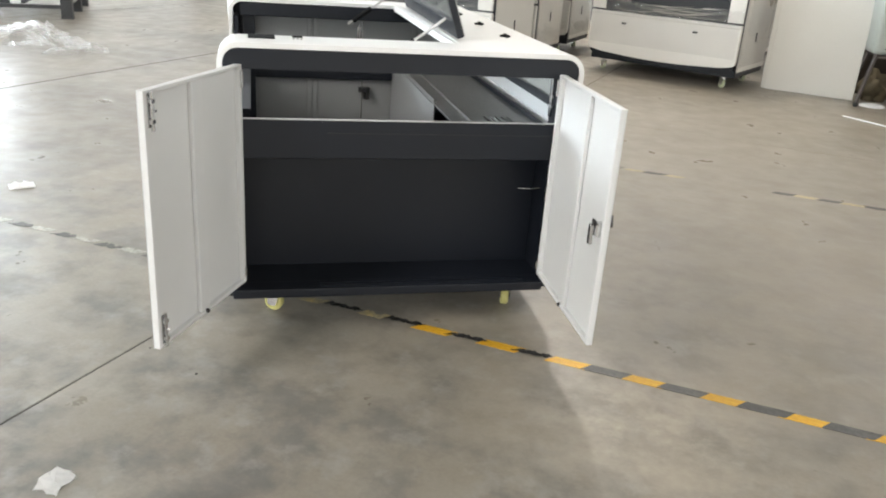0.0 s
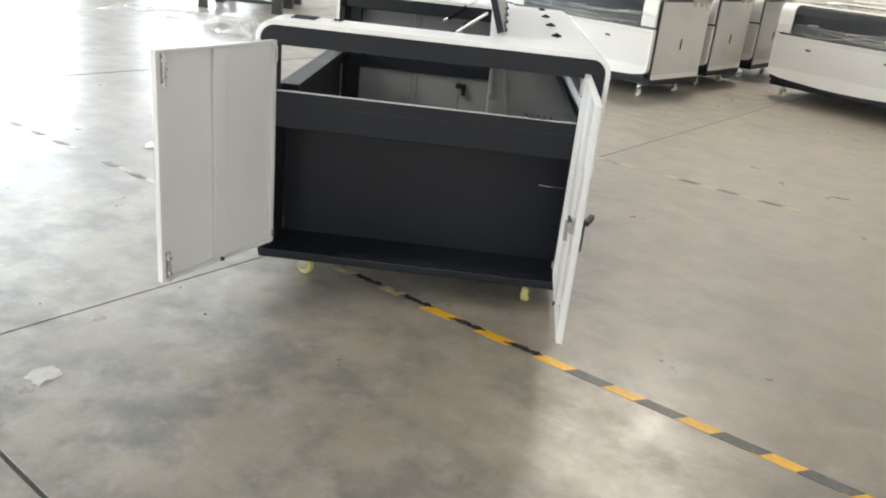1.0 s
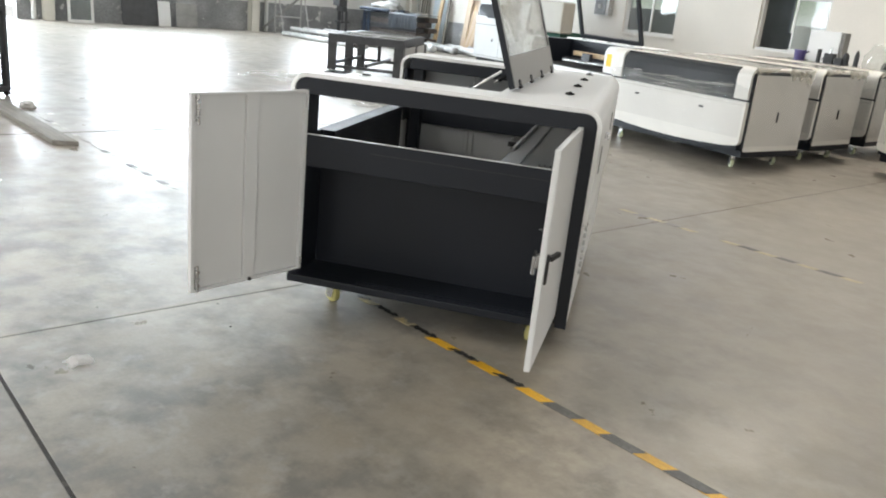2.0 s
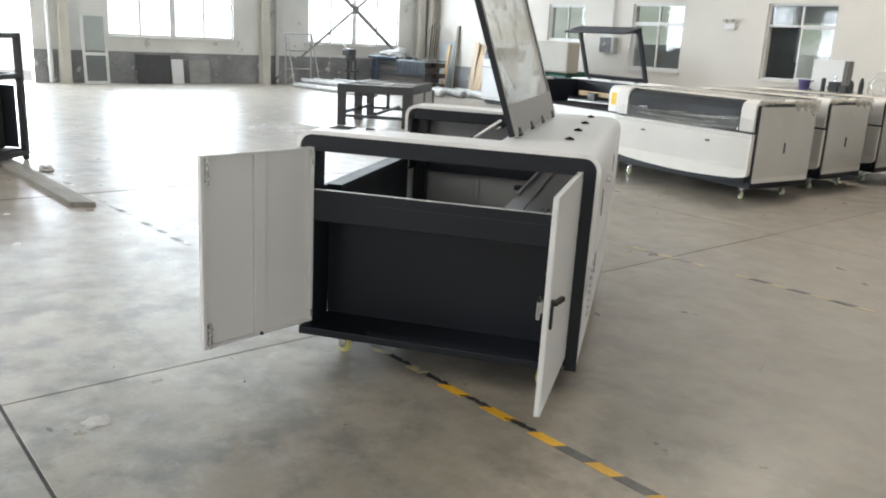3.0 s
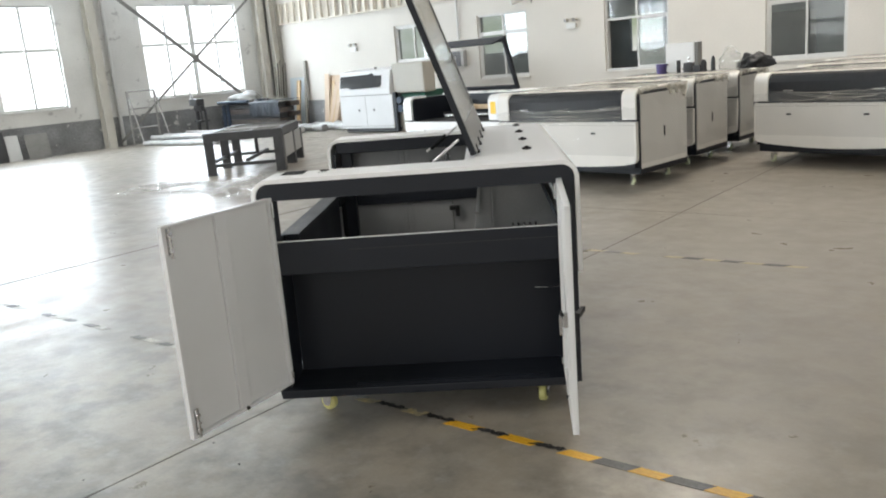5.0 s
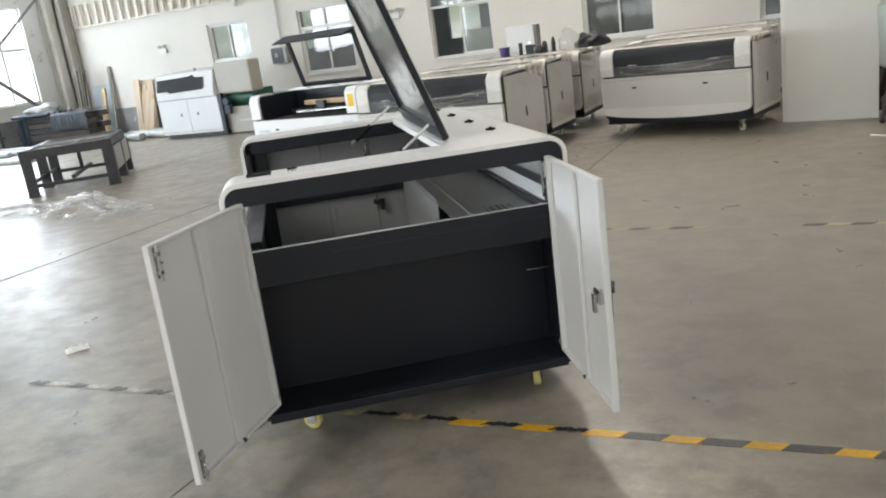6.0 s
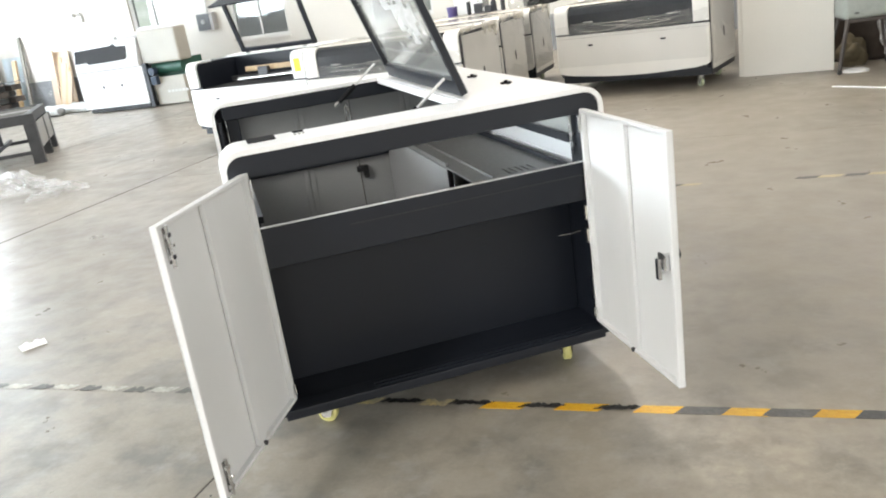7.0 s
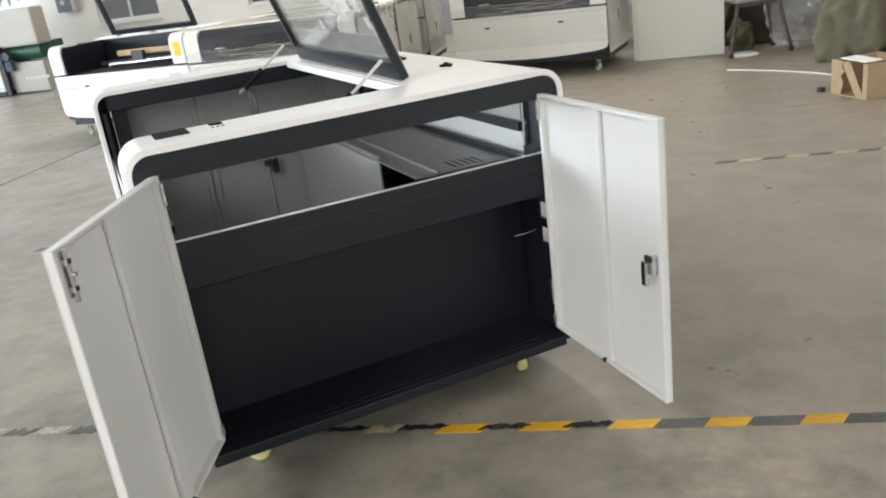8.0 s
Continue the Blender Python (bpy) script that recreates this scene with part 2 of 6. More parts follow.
WHEEL = material("yellow nylon wheel", (0.66, 0.62, 0.24), 0.45, vary=0.12, scale=30)
CREAM_WHEEL = material("pale green nylon wheel", (0.58, 0.62, 0.42), 0.45, vary=0.12, scale=30)
RUBBER = material("dark rubber", (0.03, 0.03, 0.03), 0.7)
TAPE_YELLOW = material("yellow tape", (0.72, 0.40, 0.025), 0.45, vary=0.22, scale=9, fine=80, spots=0.35, spot_scale=14, random_value=0.12)
TAPE_BLACK = material("worn black tape", (0.10, 0.097, 0.092), 0.5, vary=0.35, scale=12, spots=0.4, spot_scale=16, random_value=0.2)
TAPE_OLD = material("rubbed yellow tape", (0.56, 0.43, 0.17), 0.5, vary=0.3, scale=18, second=(0.25, 0.23, 0.19), random_value=0.2)
TAPE_RUBBED = material("whitish rubbed tape", (0.42, 0.40, 0.355), 0.5, vary=0.3, scale=18, random_value=0.2)
TAPE_FADED = material("faded yellow tape", (0.56, 0.48, 0.29), 0.5, vary=0.2, scale=18, random_value=0.15)
TAPE_GREY = material("scuffed black tape", (0.095, 0.09, 0.082), 0.45, vary=0.3, scale=14, random_value=0.15)
TAPE_OLD_BLACK = material("rubbed black tape", (0.15, 0.142, 0.13), 0.45, vary=0.35, scale=14, second=(0.21, 0.20, 0.185), random_value=0.2)
PLASTER = material("white plaster", (0.56, 0.533, 0.488), 0.8, vary=0.06, scale=0.7, fine=40, bump=0.03, spots=0.06, spot_scale=0.9)
OLD_PLASTER = material("stained old plaster", (0.64, 0.635, 0.615), 0.85, vary=0.16, scale=0.7, fine=30, bump=0.04, spots=0.7, spot_scale=2.3, spot_colour=(0.34, 0.33, 0.33), spot_edge=(0.60, 0.63))
DADO = material("flaking grey dado paint", (0.22, 0.222, 0.226), 0.75, vary=0.35, scale=1.4, fine=24, bump=0.04, spots=0.9, spot_scale=3.2, spot_colour=(0.50, 0.48, 0.46), spot_edge=(0.60, 0.625))
CREAM = material("cream steel paint", (0.50, 0.48, 0.43), 0.5, vary=0.12, scale=2, fine=60, spots=0.25, spot_scale=2.2)
CLADDING = material("cream cladding sheet", (0.50, 0.45, 0.37), 0.45, vary=0.10, scale=1.2, fine=50)
ALU = material("white window frame", (0.56, 0.56, 0.545), 0.4, vary=0.06, fine=90)
BAGFILM = glass_material("thin clear bag", (0.93, 0.93, 0.92), 1.45, 0.1, 0.14, (0.8, 0.8, 0.78))
ROOM = material("dim room wall", (0.48, 0.49, 0.49), 0.8, vary=0.3, scale=0.9)
ROOF = material("painted roof sheet", (0.5, 0.49, 0.46), 0.7, vary=0.1, scale=0.5)
BOARD = material("white melamine board", (0.70, 0.675, 0.62), 0.5, vary=0.05, scale=0.9, fine=60, spots=0.05)
WOOD = material("pale plywood", (0.50, 0.36, 0.21), 0.6, vary=0.2, scale=3, fine=70, stretch=(6, 6, 0.6))
GREYWOOD = material("weathered plank", (0.23, 0.215, 0.19), 0.75, vary=0.25, scale=4, fine=70, stretch=(0.6, 8, 8))
CARD = material("brown cardboard", (0.38, 0.275, 0.17), 0.8, vary=0.12, scale=6, fine=120, spots=0.15, spot_scale=5)
DARK_STEEL = material("dark painted steel", (0.040, 0.041, 0.044), 0.5, vary=0.3, scale=6, fine=90, spots=0.2, spot_scale=8)
GREY_STEEL = material("grey painted steel", (0.20, 0.195, 0.185), 0.5, vary=0.2, scale=5, fine=90)
GREY_TRIM = material("grey trim", (0.30, 0.295, 0.285), 0.4, vary=0.08, fine=150)
GREEN = material("dark green sheet", (0.012, 0.07, 0.045), 0.5, vary=0.15)
BLUE = material("blue paint", (0.022, 0.038, 0.068), 0.6, vary=0.3, scale=5)
OLIVE = material("olive woven sack", (0.138, 0.122, 0.080), 0.85, vary=0.25, scale=4, fine=160, bump=0.05)
GREYSACK = material("grey quilt", (0.13, 0.12, 0.11), 0.9, vary=0.3, scale=5, fine=120, bump=0.05)
BROWN = material("dark brown quilt", (0.055, 0.042, 0.034), 0.9, vary=0.3, scale=4, fine=120, bump=0.05)
PAPER = material("white paper", (0.88, 0.88, 0.87), 0.7, vary=0.05)
YELLOW = material("yellow label", (0.85, 0.55, 0.02), 0.5, vary=0.05)
INK = material("pale blue ink", (0.50, 0.58, 0.66), 0.6, vary=0.1)
BEIGE = material("beige enamel", (0.36, 0.34, 0.295), 0.45, vary=0.06, scale=2)
ENGRAVER_WHITE = material("greyed white enamel", (0.60, 0.605, 0.61), 0.4, vary=0.05, scale=2)
BLUE_SHEET = material("pale blue sheet", (0.40, 0.45, 0.48), 0.35, vary=0.08, scale=2)
PURPLE = material("violet plastic", (0.08, 0.06, 0.20), 0.4)
GLASS = glass_material("lid glass", (0.93, 0.94, 0.93), 1.52, 0.10, 0.14, (0.82, 0.80, 0.75))
LIDGLASS = glass_material("clear lid glass", (0.96, 0.96, 0.96), 1.14, 0.03, 0.03, (0.7, 0.7, 0.68))
PANE = glass_material("dusty window glass", (0.85, 0.88, 0.88), 1.5, 0.03, 0.10, (0.45, 0.46, 0.45))
FILM = glass_material("clear wrap", (0.97, 0.97, 0.97), 1.45, 0.09, 0.07, (0.85, 0.85, 0.84))
CLEARBAG = glass_material("crumpled plastic", (0.95, 0.95, 0.95), 1.4, 0.15, 0.26, (0.80, 0.80, 0.79))
FOLDFILM = glass_material("folded wrap", (0.96, 0.95, 0.93), 1.42, 0.12, 0.34, (0.86, 0.83, 0.74))
PEEL = glass_material("milky protective film", (0.97, 0.97, 0.97), 1.35, 0.14, 0.42, (0.86, 0.86, 0.85))
TAPE_TORN = material("curled black tape", (0.022, 0.021, 0.02), 0.35, vary=0.2, scale=20)
TARP = material("dark blue tarpaulin", (0.032, 0.04, 0.052), 0.55, vary=0.3, scale=3, fine=50, bump=0.05)
RUSTY = material("rusty dark steel", (0.075, 0.062, 0.056), 0.6, vary=0.35, scale=6, fine=60, spots=0.3, spot_scale=5)
OUTSIDE = glow_material("overcast daylight outside", (0.95, 0.98, 1.0), 1.9)


# ---- mesh tools ----
def join(a, b):
    """Adds the bmesh b to a, and frees b."""
    tmp = bpy.data.meshes.new("tmp")
    b.to_mesh(tmp)
    b.free()
    a.from_mesh(tmp)
    bpy.data.meshes.remove(tmp)
    return a


def joined(items):
    bm = bmesh.new()
    for b in items:
        join(bm, b)
    return bm


def box(x0, x1, y0, y1, z0, z1, bevel=0.0, segments=2):
    bm = bmesh.new()
    bmesh.ops.create_cube(bm, size=1)
    for v in bm.verts:
        v.co = Vector(((x0 + x1) / 2 + v.co.x * (x1 - x0), (y0 + y1) / 2 + v.co.y * (y1 - y0), (z0 + z1) / 2 + v.co.z * (z1 - z0)))
    if bevel > 0:
        bmesh.ops.bevel(bm, geom=bm.edges[:], offset=min(bevel, 0.45 * min(x1 - x0, y1 - y0, z1 - z0)), segments=segments, affect="EDGES", profile=0.7)
    return bm


def prism(outline, depth, axis="y", start=0.0, bevel=0.0):
    """A plate cut to an outline of 2D points and given depth along an axis."""
    put = {"y": lambda u, v, d: (u, d, v), "x": lambda u, v, d: (d, u, v), "z": lambda u, v, d: (u, v, d)}[axis]
    bm = bmesh.new()
    a = [bm.verts.new(put(u, v, start)) for u, v in outline]
    b = [bm.verts.new(put(u, v, start + depth)) for u, v in outline]
    k = len(outline)
    bm.faces.new(a)
    bm.faces.new(b[::-1])
    for i in range(k):
        bm.faces.new((a[i], b[i], b[(i + 1) % k], a[(i + 1) % k]))
    bmesh.ops.recalc_face_normals(bm, faces=bm.faces[:])
    if bevel > 0:
        bmesh.ops.bevel(bm, geom=[e for e in bm.edges if e.calc_face_angle(0) > 0.9], offset=bevel, segments=2, affect="EDGES")
    return bm


def rod(p, q, r, sides=12, r2=None):
    p, q = Vector(p), Vector(q)
    bm = bmesh.new()
    bmesh.ops.create_cone(bm, cap_ends=True, segments=sides, radius1=r, radius2=r if r2 is None else r2, depth=(q - p).length)
    turn = (q - p).to_track_quat("Z", "Y").to_matrix().to_4x4()
    bm.transform(Matrix.Translation((p + q) / 2) @ turn)
    return bm


def bar(p, q, w, h):
    """A straight bar of box section between two points."""
    p, q = Vector(p), Vector(q)
    bm = box(-w / 2, w / 2, -h / 2, h / 2, -(q - p).length / 2, (q - p).length / 2)
    bm.transform(Matrix.Translation((p + q) / 2) @ (q - p).to_track_quat("Z", "Y").to_matrix().to_4x4())
    return bm


def hose(points, r, sides=8):
    return joined([rod(a, b, r, sides) for a, b in zip(points, points[1:])])


def arc(cx, cz, r, a0, a1, steps=8):
    return [(cx + r * math.cos(radians(a0 + (a1 - a0) * i / steps)), cz + r * math.sin(radians(a0 + (a1 - a0) * i / steps))) for i in range(steps + 1)]


def rounded(x0, x1, z0, z1, r, steps=5):
    """A rounded rectangle; r is one radius or four (bottom left, bottom right, top right, top left)."""
    a, b, c, d = (r,) * 4 if isinstance(r, (int, float)) else r
    out = []
    for cx, cz, q, s in ((x0 + a, z0 + a, a, 180), (x1 - b, z0 + b, b, 270), (x1 - c, z1 - c, c, 0), (x0 + d, z1 - d, d, 90)):
        out += arc(cx, cz, q, s, s + 90, steps) if q > 0 else [(cx, cz)]
    return out


def sheet(width, length, nx, ny, height):
    """A crumpled sheet: a grid whose points are lifted by height(u, v)."""
    bm = bmesh.new()
    rows = [[bm.verts.new((width * (i / nx - 0.5), length * (j / ny - 0.5), height(i / nx, j / ny))) for i in range(nx + 1)] for j in range(ny + 1)]
    for j in range(ny):
        for i in range(nx):
            bm.faces.new((rows[j][i], rows[j][i + 1], rows[j + 1][i + 1], rows[j + 1][i]))
    return bm


def lump(sx, sy, sz, seed, rough=0.25, detail=3):
    """A slumped soft shape, flat below."""
    bm = bmesh.new()
    bmesh.ops.create_icosphere(bm, subdivisions=detail, radius=1)
    for v in bm.verts:
        d = v.co.normalized()
        k = 1 + rough * noise.noise(d * 1.6 + Vector((seed, 0, 0))) + 0.4 * rough * noise.noise(d * 5 + Vector((0, seed, 0)))
        v.co = Vector((d.x * k * sx, d.y * k * sy, max(0.0, (d.z * k + 0.55) / 1.55) * sz))
    return bm


def wall_mesh(length, height, thick, holes):
    """A wall along x, from 0 to thick in y, with openings (x0, x1, z0, z1) cut right through."""
    xs = sorted({0.0, length, *(v for h in holes for v in h[:2])})
    zs = sorted({0.0, height, *(v for h in holes for v in h[2:])})

    def solid(i, j):
        if not (0 <= i < len(xs) - 1 and 0 <= j < len(zs) - 1):
            return False
        x, z = (xs[i] + xs[i + 1]) / 2, (zs[j] + zs[j + 1]) / 2
        return not any(a < x < b and c < z < d for a, b, c, d in holes)

    bm = bmesh.new()

    def quad(*pts):
        bm.faces.new([bm.verts.new(p) for p in pts])

    for i in range(len(xs) - 1):
        for j in range(len(zs) - 1):
            if not solid(i, j):
                continue
            a, b, c, d = xs[i], xs[i + 1], zs[j], zs[j + 1]
            quad((a, 0, c), (b, 0, c), (b, 0, d), (a, 0, d))
            quad((a, thick, c), (a, thick, d), (b, thick, d), (b, thick, c))
            if not solid(i - 1, j):
                quad((a, 0, c), (a, 0, d), (a, thick, d), (a, thick, c))
            if not solid(i + 1, j):
                quad((b, 0, c), (b, thick, c), (b, thick, d), (b, 0, d))
            if not solid(i, j - 1):
                quad((a, 0, c), (a, thick, c), (b, thick, c), (b, 0, c))
            if not solid(i, j + 1):
                quad((a, 0, d), (b, 0, d), (b, thick, d), (a, thick, d))
    bmesh.ops.remove_doubles(bm, verts=bm.verts[:], dist=1e-4)
    return bm


def mesh_of(name, bm, smooth=False):
    me = bpy.data.meshes.new(name)
    bm.to_mesh(me)
    bm.free()
    if smooth:
        for p in me.polygons:
            p.use_smooth = True
    return me


def part(name, bm, mat, parent, label="", smooth=False, m=None):
    """Links a bmesh as one mesh object under a thing or a part."""
    me = mesh_of(name, bm, smooth)
    me.materials.append(mat)
    ob = new(name, me)
    ob.parent = parent
    if m is not None:
        ob.matrix_basis = m
    return tagged(ob, label)


def thing(name, m, label, category, group="", kind=""):
    ob = new(name)
    ob.empty_display_size = 0.1
    ob.matrix_basis = m
    return tagged(ob, label, category, group, kind)


def single(name, bm, mat, m, label, category, group="", kind="", smooth=False):
    me = mesh_of(name, bm, smooth)
    me.materials.append(mat)
    ob = new(name, me)
    ob.matrix_basis = m
    return tagged(ob, label, category, group, kind)


def shared(name, me, parent, m):
    ob = new(name, me)
    ob.parent = parent
    ob.matrix_basis = m
    return ob


# ---- the hall ----
CEIL, WIDE = 7.6, 35.0
back_holes = [(5.26, 6.56, 1.55, 2.49), (8.1, 9.57, 0.99, 2.49), (11.6, 13.07, 0.99, 2.49), (15.02, 16.45, 0.99, 2.49), (18.3, 19.75, 0.99, 2.49)]
# clerestory is assumed, out of view, and only lets light in
unseen_clerestory = [(2.0 + 6 * i, 7.0 + 6 * i, 4.6, 6.6) for i in range(5)]
LEFT = 40.0  # the left wall runs this far back from the corner
left_holes = [(LEFT - 9.8, LEFT - 6.55, 1.15, 3.64), (LEFT - 4.33, LEFT - 1.23, 1.15, 3.64), (LEFT - 16.4, LEFT - 11.5, 0.0, 4.9), (LEFT - 21.0, LEFT - 17.7, 1.15, 3.64), (LEFT - 26.5, LEFT - 23.2, 1.15, 3.64)]

wall_back = single("wall_back", wall_mesh(WIDE, CEIL, 0.24, back_holes + unseen_clerestory), PLASTER, far_hall(0, 0, 0), "white plastered masonry wall with windows", "wall", kind="structure")
wall_left = single("wall_left", wall_mesh(LEFT + 0.24, CEIL, 0.3, left_holes), OLD_PLASTER, far_hall(0, -LEFT, 0, 0, 0, 90), "stained cream plaster wall with tall windows", "wall", kind="structure")
right_holes = [(6.0 + 7.5 * i, 10.0 + 7.5 * i, 1.2, 3.95) for i in range(4)]
wall_right = single("wall_right", wall_mesh(LEFT, CEIL, 0.24, right_holes), PLASTER, far_hall(WIDE + 0.24, -LEFT, 0, 0, 0, 90), "plain white plaster wall", "wall", kind="structure")
# rear windows are added behind the view to light the cutter's front
unseen_rear_windows = [(3.0, 11.5, 1.0, 4.6), (12.75, 21.25, 1.0, 4.6), (22.5, 31.0, 1.0, 4.6)]
wall_front = single("wall_front", wall_mesh(WIDE, CEIL, 0.24, unseen_rear_windows), PLASTER, far_hall(0, -LEFT - 0.24, 0), "plain white plaster wall", "wall", kind="structure")

# one rooflight fits the cutter's shadow; the others are unseen, added fill
# x, y, half width, half length, watts
UNSEEN_ROOFLIGHTS = ((1.1, -5.9, 0.9, 5.0, 520), (15.6, -3.85, 0.9, 1.2, 450), (26.7, -5.3, 0.9, 5.0, 110), (2.4, -27.4, 0.9, 8.1, 1180), (15.3, -26.5, 0.9, 8.1, 1560), (28.3, -25.5, 0.9, 8.1, 380))
skylights = [(x - w, x + w, y - h, y + h) for x, y, w, h, p in UNSEEN_ROOFLIGHTS]
roof = wall_mesh(WIDE + 0.6, LEFT + 0.6, 0.15, [(a, b, c + LEFT + 0.3, d + LEFT + 0.3) for a, b, c, d in skylights])
roof.transform(Matrix(((1, 0, 0, -0.3), (0, 0, 1, -LEFT - 0.3), (0, 1, 0, CEIL), (0, 0, 0, 1))))
bmesh.ops.recalc_face_normals(roof, faces=roof.faces[:])
single("ceiling", roof, ROOF, far_hall(0, 0, 0), "painted sheet roof with assumed rooflight strips", "ceiling", kind="structure")

SKY_W = 1.12
COOL, WARM, AMBER = (0.87, 0.945, 1.0), (1.0, 0.955, 0.905), (1.0, 0.93, 0.83)
for x, y, w, h, watts in UNSEEN_ROOFLIGHTS:
    daylight("rooflight_daylight", far_hall(x, y, CEIL + 0.16), 2 * w, 2 * h, watts * SKY_W, COOL if x < 5 else WARM if y < -10 else AMBER)
daylight("unseen_clerestory_daylight", far_hall(17, 0.35, 5.6, -90), 32, 2.0, 70 * SKY_W)
for a, b, c, d in unseen_rear_windows:
    daylight("window_daylight", far_hall((a + b) / 2, -LEFT - 0.3, (c + d) / 2, 90, 0, 0), b - a, d - c, 280 * SKY_W, (0.95, 0.975, 1.0))
for a, b, c, d in right_holes:
    daylight("window_daylight", far_hall(WIDE + 0.1, (a + b) / 2 - LEFT, (c + d) / 2, 0, 90, 0), d - c, b - a, 125 * SKY_W, (1.0, 0.95, 0.88))
for a, b, c, d in left_holes:
    y = (a + b) / 2 - LEFT
    daylight("window_daylight", far_hall(-0.36, y, (c + d) / 2, 0, -90, 0), d - c, b - a, 50 * (b - a) * (d - c) * SKY_W, (0.80, 0.91, 1.0))

# daylight backdrop beyond the left wall and the far room behind the back wall
back_plane = box(-0.02, 0, -LEFT, 16, -1.0, 9.0)
single("backdrop", back_plane, OUTSIDE, far_hall(-6.0, 0, 0), "white overcast daylight seen through the windows", "backdrop", kind="structure")
room = wall_mesh(WIDE, 3.2, 0.1, [(1.0, 4.3, 1.4, 2.8), (4.9, 7.5, 1.6, 2.75), (10.35, 11.25, 1.35, 2.25)])
single("wall_office", room, ROOM, far_hall(0, 3.4, 0), "dim wall of the room behind the windows", "wall", kind="structure")
single("ceiling_office", box(0, WIDE, 0.26, 3.38, 3.2, 3.3), ROOM, far_hall(0, 0, 0), "dim ceiling of the room behind", "ceiling", kind="structure")
GARDEN = glow_material("garden daylight", (0.80, 0.86, 0.78), 0.75)
hedge, hedge_tone = GARDEN.node_tree.nodes.new("ShaderNodeTexNoise"), GARDEN.node_tree.nodes.new("ShaderNodeValToRGB")
hedge.inputs["Scale"].default_value, hedge.inputs["Detail"].default_value = 1.6, 8
hedge_tone.color_ramp.elements[0].position, hedge_tone.color_ramp.elements[1].position = 0.40, 0.60
hedge_tone.color_ramp.elements[0].color, hedge_tone.color_ramp.elements[1].color = (0.36, 0.44, 0.28, 1), (0.86, 0.89, 0.82, 1)
GARDEN.node_tree.links.new(hedge.outputs["Fac"], hedge_tone.inputs["Fac"])
GARDEN.node_tree.links.new(hedge_tone.outputs["Color"], GARDEN.node_tree.nodes["Emission"].inputs["Color"])
single("wall_office_end", box(-0.12, -0.002, 0.25, 3.5, 0, 3.3), ROOM, far_hall(0, 0, 0), "dim end wall of the room behind", "wall", kind="structure")
single("backdrop", box(-2.5, 11.8, 4.6, 4.62, 0.6, 4.2), GARDEN, far_hall(0, 0, 0), "pale green daylight beyond the far room", "backdrop", kind="structure")

# floor slabs with open joints
floor = thing("floor", hall(18.30, -17.62, 0, 0, 0, -1.7) @ pose(-18.30, 17.62, 0), "polished grey concrete floor with stains and saw-cut joints", "floor", kind="structure")
part("joint_bed", box(-4.5, 37.5, -LEFT - 6.0, 8.0, -0.16, -0.002), GROUT, floor, "dark joint filler")
xs = [-4.5] + [2.50, 6.40, 10.35, 14.18, 18.30] + [18.30 + 3.95 * k for k in (1, 2, 3)] + [37.5]
ys = [-LEFT - 6.0, -35.6, -29.6, -23.6, -17.62, -11.6, -5.6, 0.4, 8.0]
GAP, TIGHT = 0.006, 0.0028
for x0, x1 in zip(xs, xs[1:]):
    for y0, y1 in zip(ys, ys[1:]):
        left, right = [0.012 if x == 14.18 else GAP if x < 18.0 else TIGHT for x in (x0, x1)]
        near, far = [0.0015 if y == -11.6 else GAP for y in (y0, y1)]
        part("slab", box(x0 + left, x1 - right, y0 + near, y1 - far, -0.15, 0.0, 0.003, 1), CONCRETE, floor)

# ---- windows ----
def steel_window(m, width, height, label):
    """A tall steel window: two halves of two lights, each with a transom."""
    w = thing("window_1", m, label, "window", kind="structure")
    f = 0.05
    rails = [box(0, width, 0.06, 0.12, 0, f), box(0, width, 0.06, 0.12, height - f, height), box(0, f, 0.06, 0.12, f, height - f), box(width - f, width, 0.06, 0.12, f, height - f)]
    part("window_frame", joined(rails), ALU, w)
    part("mullion", box(width / 2 - 0.07, width / 2 + 0.07, 0.05, 0.13, f, height - f, 0.006), ALU, w)
    tz = 0.56 * height
    for x0, x1 in ((f, width / 2 - 0.07), (width / 2 + 0.07, width - f)):
        mid = (x0 + x1) / 2
        part("transom", box(x0, x1, 0.065, 0.115, tz - 0.01, tz + 0.06), ALU, w)
        for za, zb in ((f, tz - 0.01), (tz + 0.06, height - f)):
            part("glazing_bar", box(mid - 0.028, mid + 0.028, 0.06, 0.12, za, zb), ALU, w)
            for a, b in ((x0, mid - 0.028), (mid + 0.028, x1)):
                pane = part("pane", box(a, b, 0.088, 0.092, za, zb), PANE_CLEAR, w)
                pane.visible_shadow = False
    part("window_sill", box(-0.05, width + 0.05, -0.05, 0.05, -0.04, 0.0, 0.005), ALU, w)
    return w


